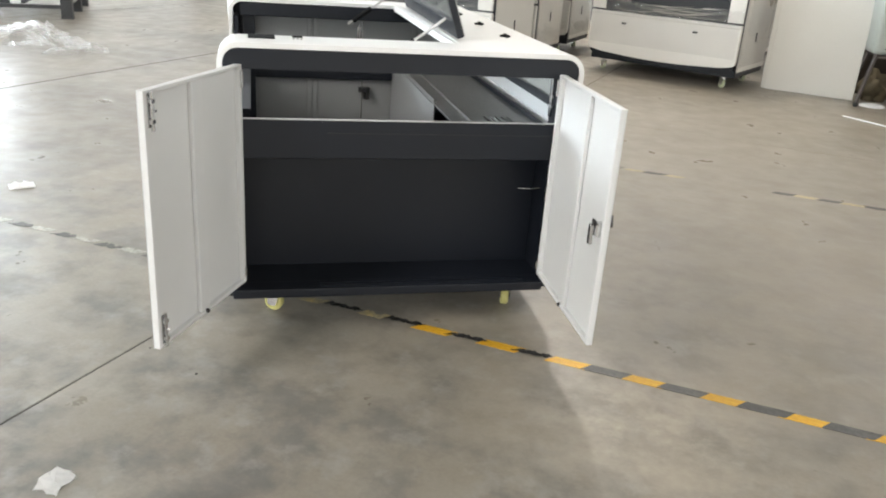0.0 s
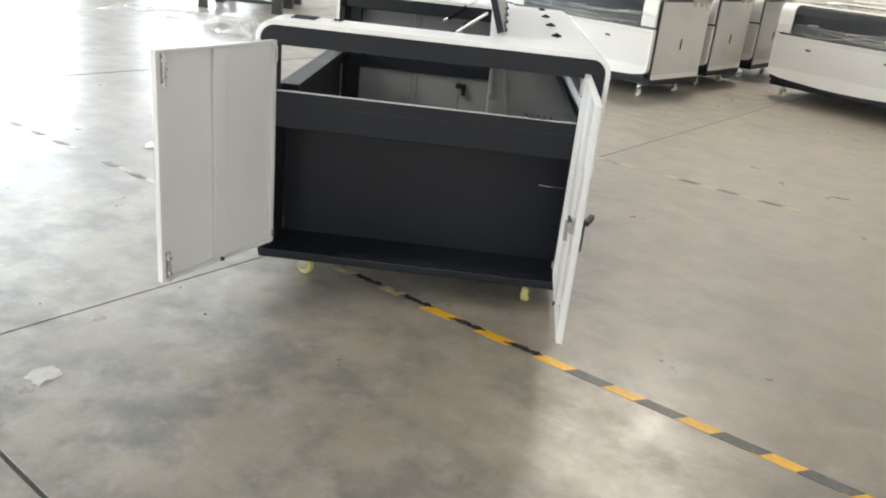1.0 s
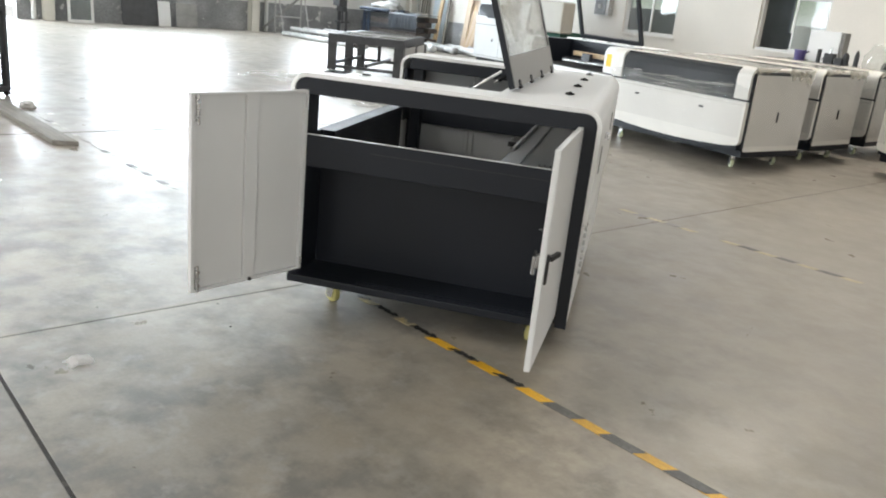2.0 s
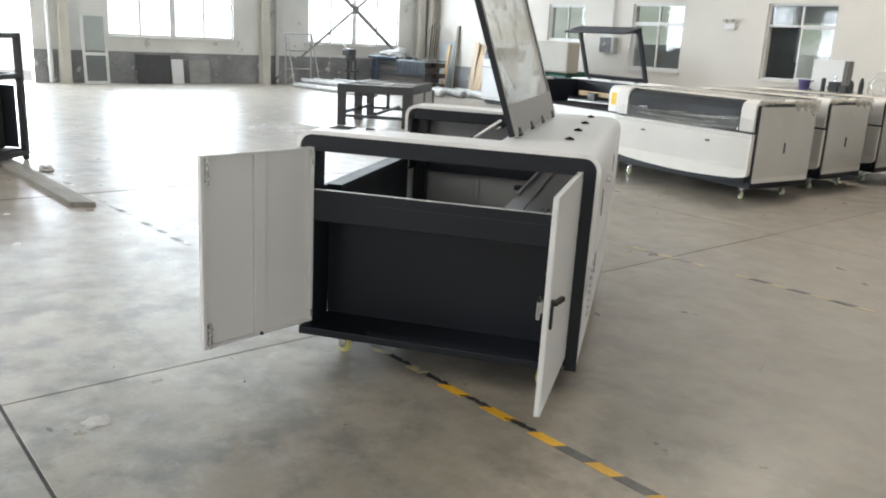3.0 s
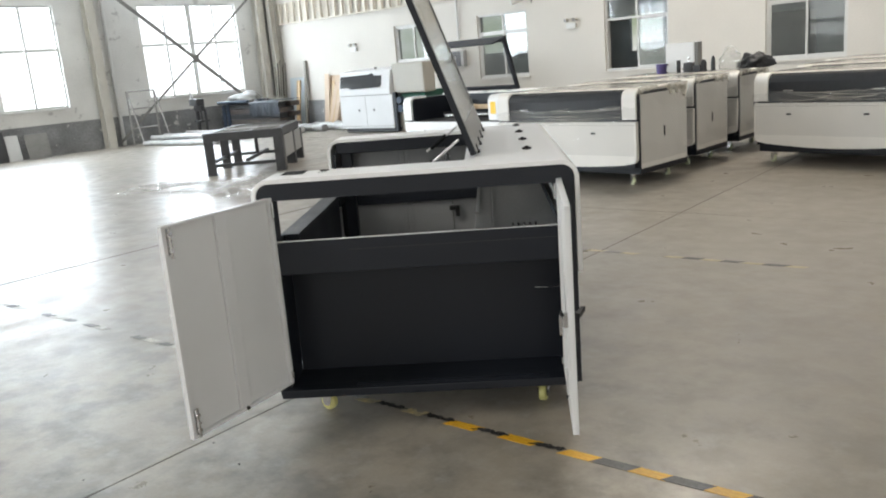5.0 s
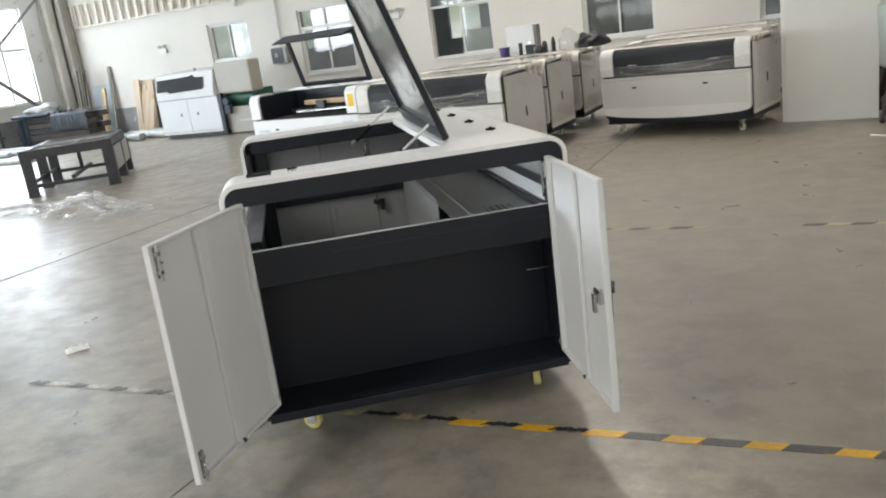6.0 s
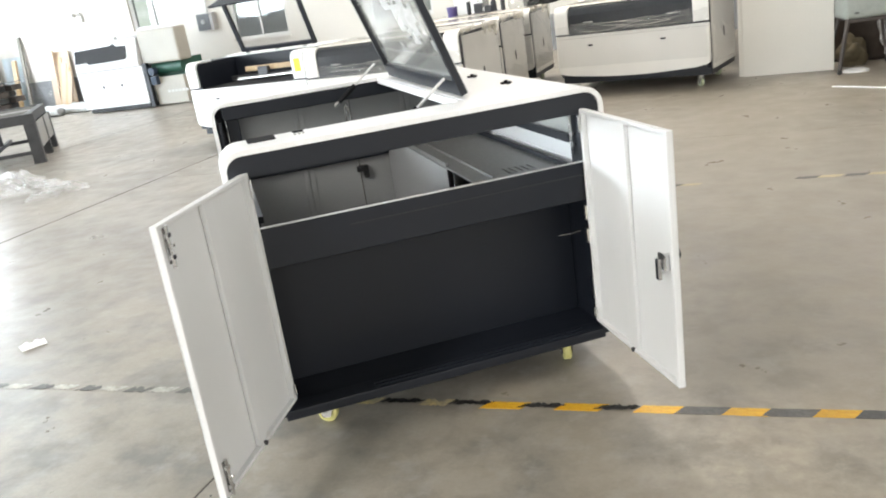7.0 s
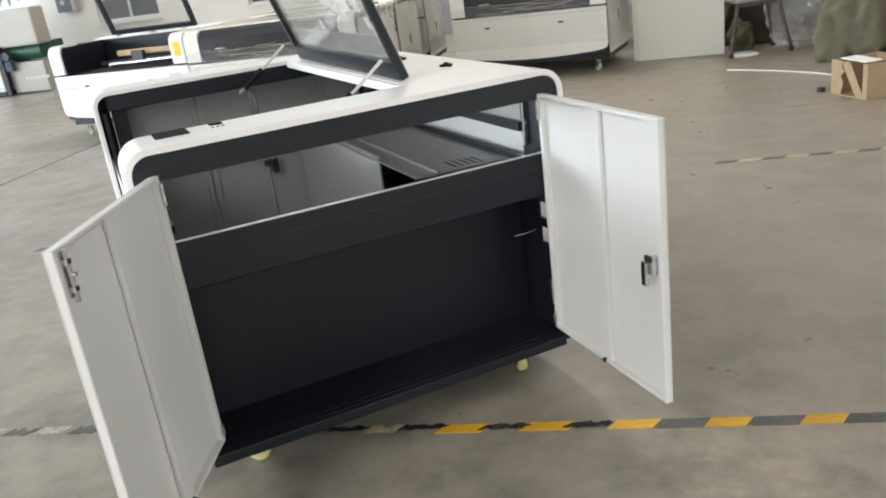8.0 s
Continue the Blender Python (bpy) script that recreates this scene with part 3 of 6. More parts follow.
def sliding_window(m, width, height, label, transom=True, open_left=False):
    w = thing("window_2", m, label, "window", kind="structure")
    f = 0.045
    rails = [box(0, width, 0.05, 0.13, 0, f), box(0, width, 0.05, 0.13, height - f, height), box(0, f, 0.05, 0.13, f, height - f), box(width - f, width, 0.05, 0.13, f, height - f)]
    part("window_frame", joined(rails), ALU, w)
    top = height - f
    if transom:
        tz = 0.70 * height
        part("transom", box(f, width - f, 0.055, 0.125, tz, tz + 0.045), ALU, w)
        part("mullion", box(width / 2 - 0.02, width / 2 + 0.02, 0.06, 0.12, tz + 0.045, height - f), ALU, w)
        for a, b in ((f, width / 2 - 0.02), (width / 2 + 0.02, width - f)):
            part("pane", box(a, b, 0.088, 0.092, tz + 0.045, height - f), PANE, w)
        top = tz
    for k, (a, b) in enumerate(((f, width / 2 + 0.02), (width / 2 - 0.02, width - f))):
        if open_left and k == 0:
            continue
        y = 0.07 + 0.03 * k
        s = 0.035
        sash = part("sash", joined([box(a, a + s, y, y + 0.025, f, top), box(b - s, b, y, y + 0.025, f, top), box(a + s, b - s, y, y + 0.025, f, f + s), box(a + s, b - s, y, y + 0.025, top - s, top)]), ALU, w)
        part("pane", box(a + s, b - s, y + 0.01, y + 0.014, f + s, top - s), PANE, sash)
    part("window_sill", box(-0.04, width + 0.04, -0.04, 0.045, -0.035, 0.0, 0.005), PLASTER, w)
    return w


PANE_CLEAR = glass_material("clear window glass", (0.97, 0.97, 0.97), 1.5, 0.02)
for a, b, c, d in left_holes:
    if c > 0:
        steel_window(far_hall(0, a - LEFT, c, 0, 0, 90), b - a, d - c, "tall white steel window with bright panes")
for k, (a, b, c, d) in enumerate(back_holes):
    sliding_window(far_hall(a, 0, c), b - a, d - c, ("small white sliding window" if k == 0 else "white sliding window with one sash open" if k == 2 else "white sliding window with dusty panes"), transom=k > 0, open_left=k == 2)

# grey dado band on both walls, between the posts and the door
for k, (a, b) in enumerate(((-11.5, 0.0), (-40.0, -16.4))):
    part("dado", box(LEFT + a, LEFT + b, -0.004, -0.001, 0, 0.78), DADO, wall_left, "flaking dark grey dado paint")
part("dado", box(0.0, WIDE, -0.004, -0.001, 0, 0.68), DADO, wall_back, "flaking dark grey dado paint")
# ribbed cladding above the masonry
ribs = []
x = 0.05
while x < WIDE - 0.5:
    ribs.append(prism([(x, -0.03), (x + 0.10, -0.03), (x + 0.13, -0.075), (x + 0.25, -0.075), (x + 0.28, -0.03)], 0.56, "z", 3.0))
    x += 0.31
part("cladding", joined([box(0, WIDE - 0.1, -0.03, -0.002, 3.0, 3.56)] + ribs), CLADDING, wall_back, "cream ribbed cladding sheet")
part("flashing", box(0, WIDE - 0.1, -0.09, -0.031, 2.95, 2.998), CLADDING, wall_back, "cream flashing strip")


single("curtain", box(12.2, 12.95, 0.30, 0.32, 0.98, 1.52), BEIGE, far_hall(0, 0, 0), "beige blind behind the window", "curtain")
single("cabinet", box(14.3, 15.3, 1.6, 2.0, 0.0, 1.9, 0.01), GREY_STEEL, far_hall(0, 0, 0), "dim grey shelf cabinet in the room behind", "cabinet")


# ---- posts and bracing along the left wall ----
def h_column(m, height, depth=0.28, width=0.22):
    c = thing("column", m, "cream painted steel column with chipped paint", "column", kind="structure")
    part("flange", box(-width / 2, width / 2, 0, 0.014, 0.012, height), CREAM, c)
    part("flange", box(-width / 2, width / 2, depth - 0.014, depth, 0.012, height), CREAM, c)
    part("web", box(-0.006, 0.006, 0.014, depth - 0.014, 0.012, height), CREAM, c)
    part("base_plate", box(-width / 2 - 0.05, width / 2 + 0.05, -0.04, depth + 0.04, 0, 0.012), CREAM, c)
    return c


for y in (-0.57, -5.75, -10.86, -16.6, -22.0):
    h_column(far_hall(0.33, y, 0, 0, 0, 90), CEIL)
h_column(far_hall(0.36, -0.33, 0, 0, 0, 0), CEIL, 0.24, 0.2)
part("downpipe", rod((LEFT - 11.15, -0.07, 0.02), (LEFT - 11.15, -0.07, CEIL), 0.055, 14), ALU, wall_left, "white plastic downpipe")
part("downpipe", rod((LEFT - 5.32, -0.07, 0.02), (LEFT - 5.32, -0.07, CEIL), 0.05, 14), ALU, wall_left, "white plastic downpipe")
brace = thing("cross_brace", far_hall(0.22, -2.92, 0), "grey steel cross bracing in front of a window", "bracing", kind="structure")
part("brace_bar", bar((0, -2.55, 0.12), (0, 2.3, 3.98), 0.02, 0.06), GREY_STEEL, brace)
part("brace_bar", bar((0.03, 2.45, 0.18), (0.03, -2.5, 4.14), 0.02, 0.10), GREY_STEEL, brace)
part("gusset", box(-0.012, 0.042, -0.1, 0.1, 2.04, 2.25), GREY_STEEL, brace)

# ---- fittings on the back wall ----
cbox = thing("electric_box", far_hall(7.28, 0, 1.33), "pale grey wall mounted electrical box with a dark front", "electrical box")
part("body", box(0, 0.44, -0.16, -0.002, 0, 0.38, 0.008), GREY_TRIM, cbox)
part("door", box(0.01, 0.36, -0.174, -0.16, 0.015, 0.365, 0.004), DARK_STEEL, cbox, "dark door")
part("isolator", joined([rod((0.18, -0.174, 0.2), (0.18, -0.195, 0.2), 0.05, 18), box(0.165, 0.195, -0.21, -0.195, 0.15, 0.25, 0.004, 1)]), GREY_TRIM, cbox, "grey rotary switch")
part("conduit", rod((0.26, -0.06, 0.40), (0.26, -0.06, 2.3), 0.03), ALU, cbox, "white conduit")
for hx, hz in ((10.79, 2.05), (3.66, 2.05)):
    em = thing("emergency_light", far_hall(hx, 0, hz), "white twin-head emergency light on the wall", "lamp", group="emergency lights")
    part("body", box(-0.12, 0.12, -0.06, -0.002, -0.085, 0.025, 0.01), ALU, em)
    for s in (-1, 1):
        part("lamp_head", joined([rod((s * 0.09, -0.04, 0.04), (s * 0.09, -0.05, 0.09), 0.012), rod((s * 0.09, -0.03, 0.1), (s * 0.11, -0.11, 0.09), 0.034, 14, 0.046)]), CREAM, em, "cream lamp head")
        part("lens", rod((s * 0.1102, -0.1108, 0.0899), (s * 0.1107, -0.113, 0.0897), 0.038, 14), GREY_TRIM, em)
cam_unit = thing("security_camera", far_hall(9.6, 0, 2.72), "white bullet camera on a bracket", "camera")
part("body", rod((-0.05, -0.10, 0.0), (-0.2, -0.32, -0.07), 0.05, 14), ALU, cam_unit)
part("bracket", hose([(0.08, -0.002, 0.05), (0.08, -0.1, 0.05), (-0.08, -0.15, 0.03)], 0.02), ALU, cam_unit)
part("cable", hose([(0.1, -0.02, 0.05), (0.16, -0.03, -0.1), (0.18, -0.02, 0.05), (0.2, -0.02, 0.28)], 0.008), RUBBER, cam_unit)
cam_2 = thing("security_camera", far_hall(6.41, 0, 2.82), "white dome camera below the cladding", "camera")
part("body", joined([rod((0, -0.1, 0.22), (0, -0.1, 0.05), 0.05, 14), rod((0, -0.1, 0.05), (0, -0.1, -0.02), 0.075, 14, 0.04)]), ALU, cam_2)
part("bracket", box(-0.03, 0.03, -0.1, -0.002, 0.1, 0.14), ALU, cam_2)


# ---- hazard tape ----
def ragged(rnd, length, width, worn):
    """A leaning strip of tape; worn 0 is whole, 1 is rubbed down to islands."""
    n = 12
    low, high = [], []
    cut0, cut1 = worn * rnd.uniform(0, 0.25) * length, worn * rnd.uniform(0, 0.25) * length
    for i in range(n + 1):
        u = i / n
        x = cut0 + (length - cut0 - cut1) * u
        bite = 0.0015 + worn * 0.011
        low.append((x + rnd.uniform(-1, 1) * 0.002 * (0 < i < n), max(0.0, rnd.uniform(-0.6, 1)) * bite))
        high.append((x + 0.033 + rnd.uniform(-1, 1) * 0.002 * (0 < i < n), width - max(0.0, rnd.uniform(-0.6, 1)) * bite * (2.2 if worn > 0.5 else 1)))
    return prism(low + high[::-1], 0.0014, "z", 0.0004)


def curled(rnd, length, width):
    """A strip of tape that has come loose and crumpled into ridges."""
    bm = bmesh.new()
    rows = []
    for i in range(25):
        u = i / 24
        row = []
        for j in range(6):
            v = j / 5
            lift = 0.012 * abs(noise.noise(Vector((u * 9, v * 2.5, length * 90)))) + 0.006 * abs(noise.noise(Vector((u * 23, v * 5, 3.0)))) + 0.001
            pinch = 0.5 + 0.5 * math.cos(u * 17 + length * 40) * 0.55
            row.append(bm.verts.new((u * length + 0.033 * v, width * (0.5 + (v - 0.5) * (0.32 + 0.4 * pinch)) + 0.006 * noise.noise(Vector((u * 6, 2.0, length * 50))), lift)))
        rows.append(row)
    for a, b in zip(rows, rows[1:]):
        for j in range(5):
            bm.faces.new((a[j], b[j], b[j + 1], a[j + 1]))
    return bm


def tape_line(m, x0, x1, yellow, black, label, keep=1.0, seed=1, width=0.05, first=0, worn=0.0, loose=0.0):
    """Strips of tape along x: leaning yellow and black pieces, a few worn away."""
    rnd = random.Random(seed)
    t = thing("floor_tape", m, label, "floor tape", group="floor marking tape")
    period, x, k = 0.278, x0, first
    half = period / 2
    meshes = {}
    for key, mat in (("y", yellow), ("b", black)):
        slots = []
        for v in range(6):
            bm = ragged(rnd, half + 0.005 * v, width, worn)
            me = mesh_of("tape_piece", bm)
            me.materials.append(mat)
            slots.append(me)
        meshes[key] = slots
    while x < x1:
        if rnd.random() < keep:
            key = "y" if k % 2 == 0 else "b"
            if key == "b" and x < loose:
                part("black_strip", curled(rnd, half + rnd.uniform(-0.01, 0.02), width), TAPE_TORN, t, "curled and crumpled black strip", m=pose(x, 0, 0.0006), smooth=True)
                x, k = x + half, k + 1
                continue
            shared("yellow_strip" if key == "y" else "black_strip", meshes[key][rnd.randrange(6)], t, pose(x, rnd.uniform(-0.003, 0.003), 0.0004 * (k % 2), 0, 0, rnd.uniform(-0.8, 0.8)))
        x += half
        k += 1
    return t


tape_line(hall(0, -16.04), 19.99 - 0.278 * 3, 27.4, TAPE_YELLOW, TAPE_BLACK, "yellow and black hazard tape stuck on the concrete floor", 1.0, 3, loose=19.75)
tape_line(hall(0, -16.03), 18.60, 19.14, TAPE_OLD, TAPE_BLACK, "torn end of hazard tape under the cutter", 0.9, 4, worn=0.8, loose=19.2)
tape_line(hall(0, -15.985), 12.6, 18.0, TAPE_RUBBED, TAPE_GREY, "rubbed hazard tape with most of its colour gone", 0.66, 5, worn=1.0)
tape_line(hall(0, -13.125), 18.042, 18.62, TAPE_FADED, TAPE_OLD_BLACK, "faded hazard tape rubbed into the concrete", 1.0, 9, worn=0.75)
tape_line(hall(0, -13.125), 18.92, 19.80, TAPE_FADED, TAPE_GREY, "faded hazard tape, a loose length between gaps", 1.0, 11, worn=0.45)
tape_line(hall(0, -13.125), 20.475, 26.2, TAPE_FADED, TAPE_GREY, "faded hazard tape with a torn end", 1.0, 14, first=1, worn=0.35)


# ---- casters ----
def caster(parent, m, mat, drop, wheel_r=0.038):
    c = part("caster", joined([box(-0.045, 0.045, -0.035, 0.035, -0.006, 0.0), rod((0, 0, -0.006), (0, 0, -0.03), 0.022, 14)]), CHROME, parent, "zinc caster plate", m=m)
    hub = wheel_r - drop
    side = [(-0.03, -0.028), (0.036, -0.028), (0.032, hub - 0.006), (0.024, hub - 0.014), (0.0, hub - 0.014), (-0.008, hub - 0.004)]
    part("fork", joined([prism(side, 0.003, "x", -0.024), prism(side, 0.003, "x", 0.021), box(-0.024, 0.024, -0.026, 0.03, -0.031, -0.028)]), CHROME, c)
    wheel = joined([rod((-0.011, 0.012, wheel_r - drop), (0.011, 0.012, wheel_r - drop), wheel_r, 32), rod((-0.011, 0.012, wheel_r - drop), (-0.016, 0.012, wheel_r - drop), wheel_r, 32, wheel_r - 0.006), rod((0.011, 0.012, wheel_r - drop), (0.016, 0.012, wheel_r - drop), wheel_r, 32, wheel_r - 0.006)])
    part("wheel", wheel, mat, c, "yellow wheel" if mat == WHEEL else "pale green wheel", smooth=False)
    part("hub", rod((-0.0185, 0.012, hub), (0.0185, 0.012, hub), 0.017, 16), RUBBER, c, "dark hub")
    part("axle", rod((-0.026, 0.012, wheel_r - drop), (0.026, 0.012, wheel_r - drop), 0.009, 10), CHROME, c)
    return c


# ---- the opened cutter in the foreground ----
W, L, H, T, R = 1.343, 1.85, 1.088, 0.018, 0.072
OPEN0, OPEN1, HINGE = 0.215, 1.64, 0.90
cut = thing("laser_cutter", pose(0.7465, 3.43, 0, 0, 0.4, -0.6) @ pose(-W / 2, 0, 0), "white and charcoal laser cutter housing, doors open and lid raised", "machine")


def band(y0, y1, left=True, right_bottom=0.62, left_bottom=0.2):
    """The folded white skin between y0 and y1: over the front pillar, the top and down the rear."""
    if left:
        outer = [(0, left_bottom)] + arc(R, H - R, R, 180, 90) + arc(W - R, H - R, R, 90, 0) + [(W, right_bottom)]
        inner = [(W - T, right_bottom)] + arc(W - R, H - R, R - T, 0, 90) + arc(R, H - R, R - T, 90, 180) + [(T, left_bottom)]
    else:
        outer = [(HINGE, H)] + arc(W - R, H - R, R, 90, 0) + [(W, right_bottom)]
        inner = [(W - T, right_bottom)] + arc(W - R, H - R, R - T, 0, 90) + [(HINGE, H - T)]
    return prism(outer + inner, y1 - y0, "y", y0)


shell = joined([band(0, OPEN0), band(OPEN1, L), band(OPEN0, OPEN1, False)])
bmesh.ops.remove_doubles(shell, verts=shell.verts[:], dist=1e-5)
part("shell", shell, WHITE, cut, "glossy white folded shell with rounded corners")

for y0 in (0.004, L - 0.034):
    outer = [(T + 0.002, 0.136)] + arc(R, H - R, R - T - 0.002, 180, 90) + arc(W - R, H - R, R - T - 0.002, 90, 0) + [(W - T - 0.002, 0.136)]
    inner = [(W - 0.07, 0.136)] + arc(W - 0.08, 0.988, 0.01, 0, 90, 3) + arc(0.08, 0.988, 0.01, 90, 180, 3) + [(0.07, 0.136)]
    part("end_frame", prism(outer + inner, 0.03, "y", y0), CHARCOAL, cut, "charcoal end frame")
for a, b in ((0.036, OPEN0), (OPEN1, L - 0.036)):
    part("top_beam", box(0.06, W - 0.06, a, b, 1.0, H - T - 0.002, 0.004, 1), CHARCOAL, cut, "charcoal beam under the shell")
for x0, deep in ((0.032, OPEN0), (W - 0.048, 0.20)):
    for y0 in (0.036, L - deep):
        part("post", box(x0, x0 + 0.016, y0, y0 + deep - 0.036, 0.676, 0.998, 0.002, 1), CHARCOAL, cut, "charcoal pillar lining")

# lower part: tray, cross panel, recessed back
part("base_tray", joined([box(0.034, 1.262, -0.038, 0.04, 0.140, 0.176, 0.006, 2), box(0.02, W - 0.02, 0.04, L, 0.142, 0.172)]), CHARCOAL, cut, "charcoal base tray with a folded lip")
part("tray_fold", joined([box(0.36, W - 0.16, -0.020, -0.015, 0.1762, 0.181), box(0.36, W - 0.16, 0.004, 0.009, 0.1762, 0.182)]), CHARCOAL, cut)
part("cross_panel", box(0.072, W - 0.072, 0.012, 0.030, 0.677, 0.820, 0.003, 1), CHARCOAL, cut, "charcoal cross panel")
part("panel_edge", box(0.072, W - 0.072, 0.012, 0.024, 0.8205, 0.8235), EDGE, cut, "bright folded edge")
part("panel_seam", box(0.38, W - 0.078, 0.0105, 0.0118, 0.772, 0.775), BLACK, cut)
part("cross_panel_back", box(0.06, W - 0.06, 0.040, 0.05, 0.679, 0.815), CHARCOAL, cut)
part("recess_panel", box(0.072, W - 0.072, 0.22, 0.232, 0.17, 0.677), CHARCOAL, cut, "charcoal recessed panel")
part("side_wall", box(0.058, 0.07, 0.036, 0.22, 0.17, 0.677), CHARCOAL, cut)


def holed_side(x0, x1):
    """The rear side wall with its slots."""
    slots = [(0.045, 0.10, 0.487, 0.545), (0.045, 0.10, 0.577, 0.636), (0.045, 0.09, 0.25, 0.35)]
    if x0 > 1.29:
        slots = [(0.06, 0.21, 0.44, 0.525), (0.06, 0.21, 0.545, 0.625), (0.06, 0.12, 0.25, 0.35)]
    bm = wall_mesh(L - 0.02, 0.78, x1 - x0, [(a - 0.01, b - 0.01, c, d) for a, b, c, d in slots])
    for v in bm.verts:
        v.co = Vector((x0 + v.co.y, 0.01 + v.co.x, v.co.z))
    bmesh.ops.delete(bm, geom=[f for f in bm.faces if f.calc_center_median().z < 0.19 and abs(f.normal.z) > 0.5], context="FACES_ONLY")
    for v in bm.verts:
        v.co.z = max(v.co.z, 0.169)
    bmesh.ops.recalc_face_normals(bm, faces=bm.faces[:])
    return bm


part("side_wall", holed_side(W - 0.068, W - 0.058), CHARCOAL, cut, "charcoal lining with cut slots")
part("rear_panel", holed_side(W - 0.026, W - 0.018), DOOR_WHITE, cut, "white rear side panel with cut slots")
for z in [0.30 + 0.035 * i for i in range(10)]:
    part("louvre", prism([(0.30, z), (0.345, z), (0.345, z + 0.014), (0.30, z + 0.014)], 0.012, "x", W - 0.0175), PALE, cut)
part("vent_slot", box(W - 0.0175, W - 0.0155, 0.62, 0.645, 0.42, 0.60), BLACK, cut)
part("vent_slot", box(W + 0.0005, W + 0.003, 0.30, 0.325, 0.78, 0.90), BLACK, cut)
part("vent_slot", box(W + 0.0005, W + 0.003, 1.15, 1.175, 0.86, 0.95), BLACK, cut)
part("hasp", joined([box(W, W + 0.02, 0.52, 0.58, 0.90, 0.925), rod((W + 0.012, 0.5, 0.912), (W + 0.012, 0.6, 0.912), 0.008)]), CHROME, cut, "small chrome hasp")
part("front_panel", box(0.026, 0.038, OPEN0, OPEN1, 0.2, 0.772, 0.004, 1), WHITE, cut, "white front panel")
part("front_liner", box(0.040, 0.052, 0.275, L - 0.275, 0.2, 0.80), CHARCOAL, cut, "charcoal inner front wall")
part("front_rail", joined([box(0.053, 0.11, 0.275, L - 0.275, 0.775, 0.80), box(0.022, 0.0395, OPEN0 + 0.002, OPEN1 - 0.002, 0.773, 0.80, 0.002, 1)]), CHARCOAL, cut)
part("chamber_floor", box(0.06, 1.24, 0.32, L - 0.062, 0.21, 0.22), STEEL, cut, "dull sheet steel floor")

# rear ledge with slots, and the rear opening
ledge = wall_mesh(0.39, 1.42, 0.006, [(0.165 + 0.026 * i, 0.175 + 0.026 * i, 0.03, 0.13) for i in range(5)] + [(0.075, 0.083, 0.05 + 0.07 * j, 0.09 + 0.07 * j) for j in range(18)])
ledge.transform(Matrix(((1, 0, 0, 0.905), (0, 0, 1, 0.26), (-0.02, 1, 0, 0.762), (0, 0, 0, 1))))
bmesh.ops.recalc_face_normals(ledge, faces=ledge.faces[:])
part("rear_ledge", ledge, STEEL, cut, "galvanised ledge with punched slots")
part("ledge_strip", joined([box(0.906, 0.921, 0.62, 1.68, 0.769, 0.784), box(0.985, 0.995, 0.26, 1.68, 0.767, 0.775)]), STEEL, cut)
part("ledge_riser", box(0.907, 0.913, 0.617, 1.78, 0.225, 0.758), INNER_SHADED, cut, "grey steel riser")
part("rear_window_bar", box(W - 0.048, W - 0.029, 0.22, 1.6, 0.855, 0.888), CHARCOAL, cut, "charcoal bar of the rear window")
part("rear_window_pane", box(W - 0.04, W - 0.034, 0.22, 1.6, 0.89, 0.995), GLASS, cut)
part("rear_stay", rod((1.283, 0.16, 0.82), (1.283, 0.16, 0.98), 0.008), CHROME, cut)
for z in (0.84, 0.88):
    part("screw", rod((1.2945, 0.15, z + 0.02), (1.287, 0.15, z + 0.02), 0.007, 8), CHROME, cut)
part("wire_stub", hose([(1.25, 0.09, 0.540), (1.20, 0.06, 0.546), (1.145, 0.05, 0.552)], 0.0025, 6), CHROME, cut, "bare wire hook")

# far end: two closed doors seen from within, with folded ribs and a latch, behind a cross panel
for x0, x1, mid in ((0.075, 0.733, 0.45), (0.737, W - 0.075, 1.047)):
    d = part("far_door", box(x0, x1, L - 0.05, L - 0.036, 0.178, 0.995, 0.003, 1), INNER_SHADED, cut, "pale closed door seen from inside, shade in its grey")
    part("rib", joined([box(mid - 0.03, mid - 0.004, L - 0.058, L - 0.051, 0.19, 0.985, 0.003, 1), box(mid + 0.002, mid + 0.03, L - 0.058, L - 0.051, 0.19, 0.985, 0.003, 1)]), INNER_SHADED, d)
part("door_seam", box(0.7335, 0.7365, L - 0.0535, L - 0.0505, 0.19, 0.985), BLACK, cut)
part("far_panel", box(0.06, W - 0.06, L - 0.082, L - 0.066, 0.655, 0.81, 0.003, 1), CHARCOAL, cut, "charcoal cross panel over the far doors")
part("far_post", box(0.072, 0.135, L - 0.15, L - 0.084, 0.178, 0.998, 0.003, 1), CHARCOAL, cut, "charcoal inner post")
part("latch", joined([box(0.715, 0.775, L - 0.085, L - 0.056, 0.585, 0.612), box(0.752, 0.777, L - 0.085, L - 0.056, 0.545, 0.612), rod((0.742, L - 0.052, 0.60), (0.742, L - 0.1, 0.60), 0.014)]), BLACK, cut, "black cam latch")
part("bolt", joined([box(0.70, 0.726, L - 0.062, L - 0.051, 0.86, 0.95), rod((0.713, L - 0.066, 0.85), (0.713, L - 0.066, 0.965), 0.006)]), CHROME, cut, "chrome slide bolt")

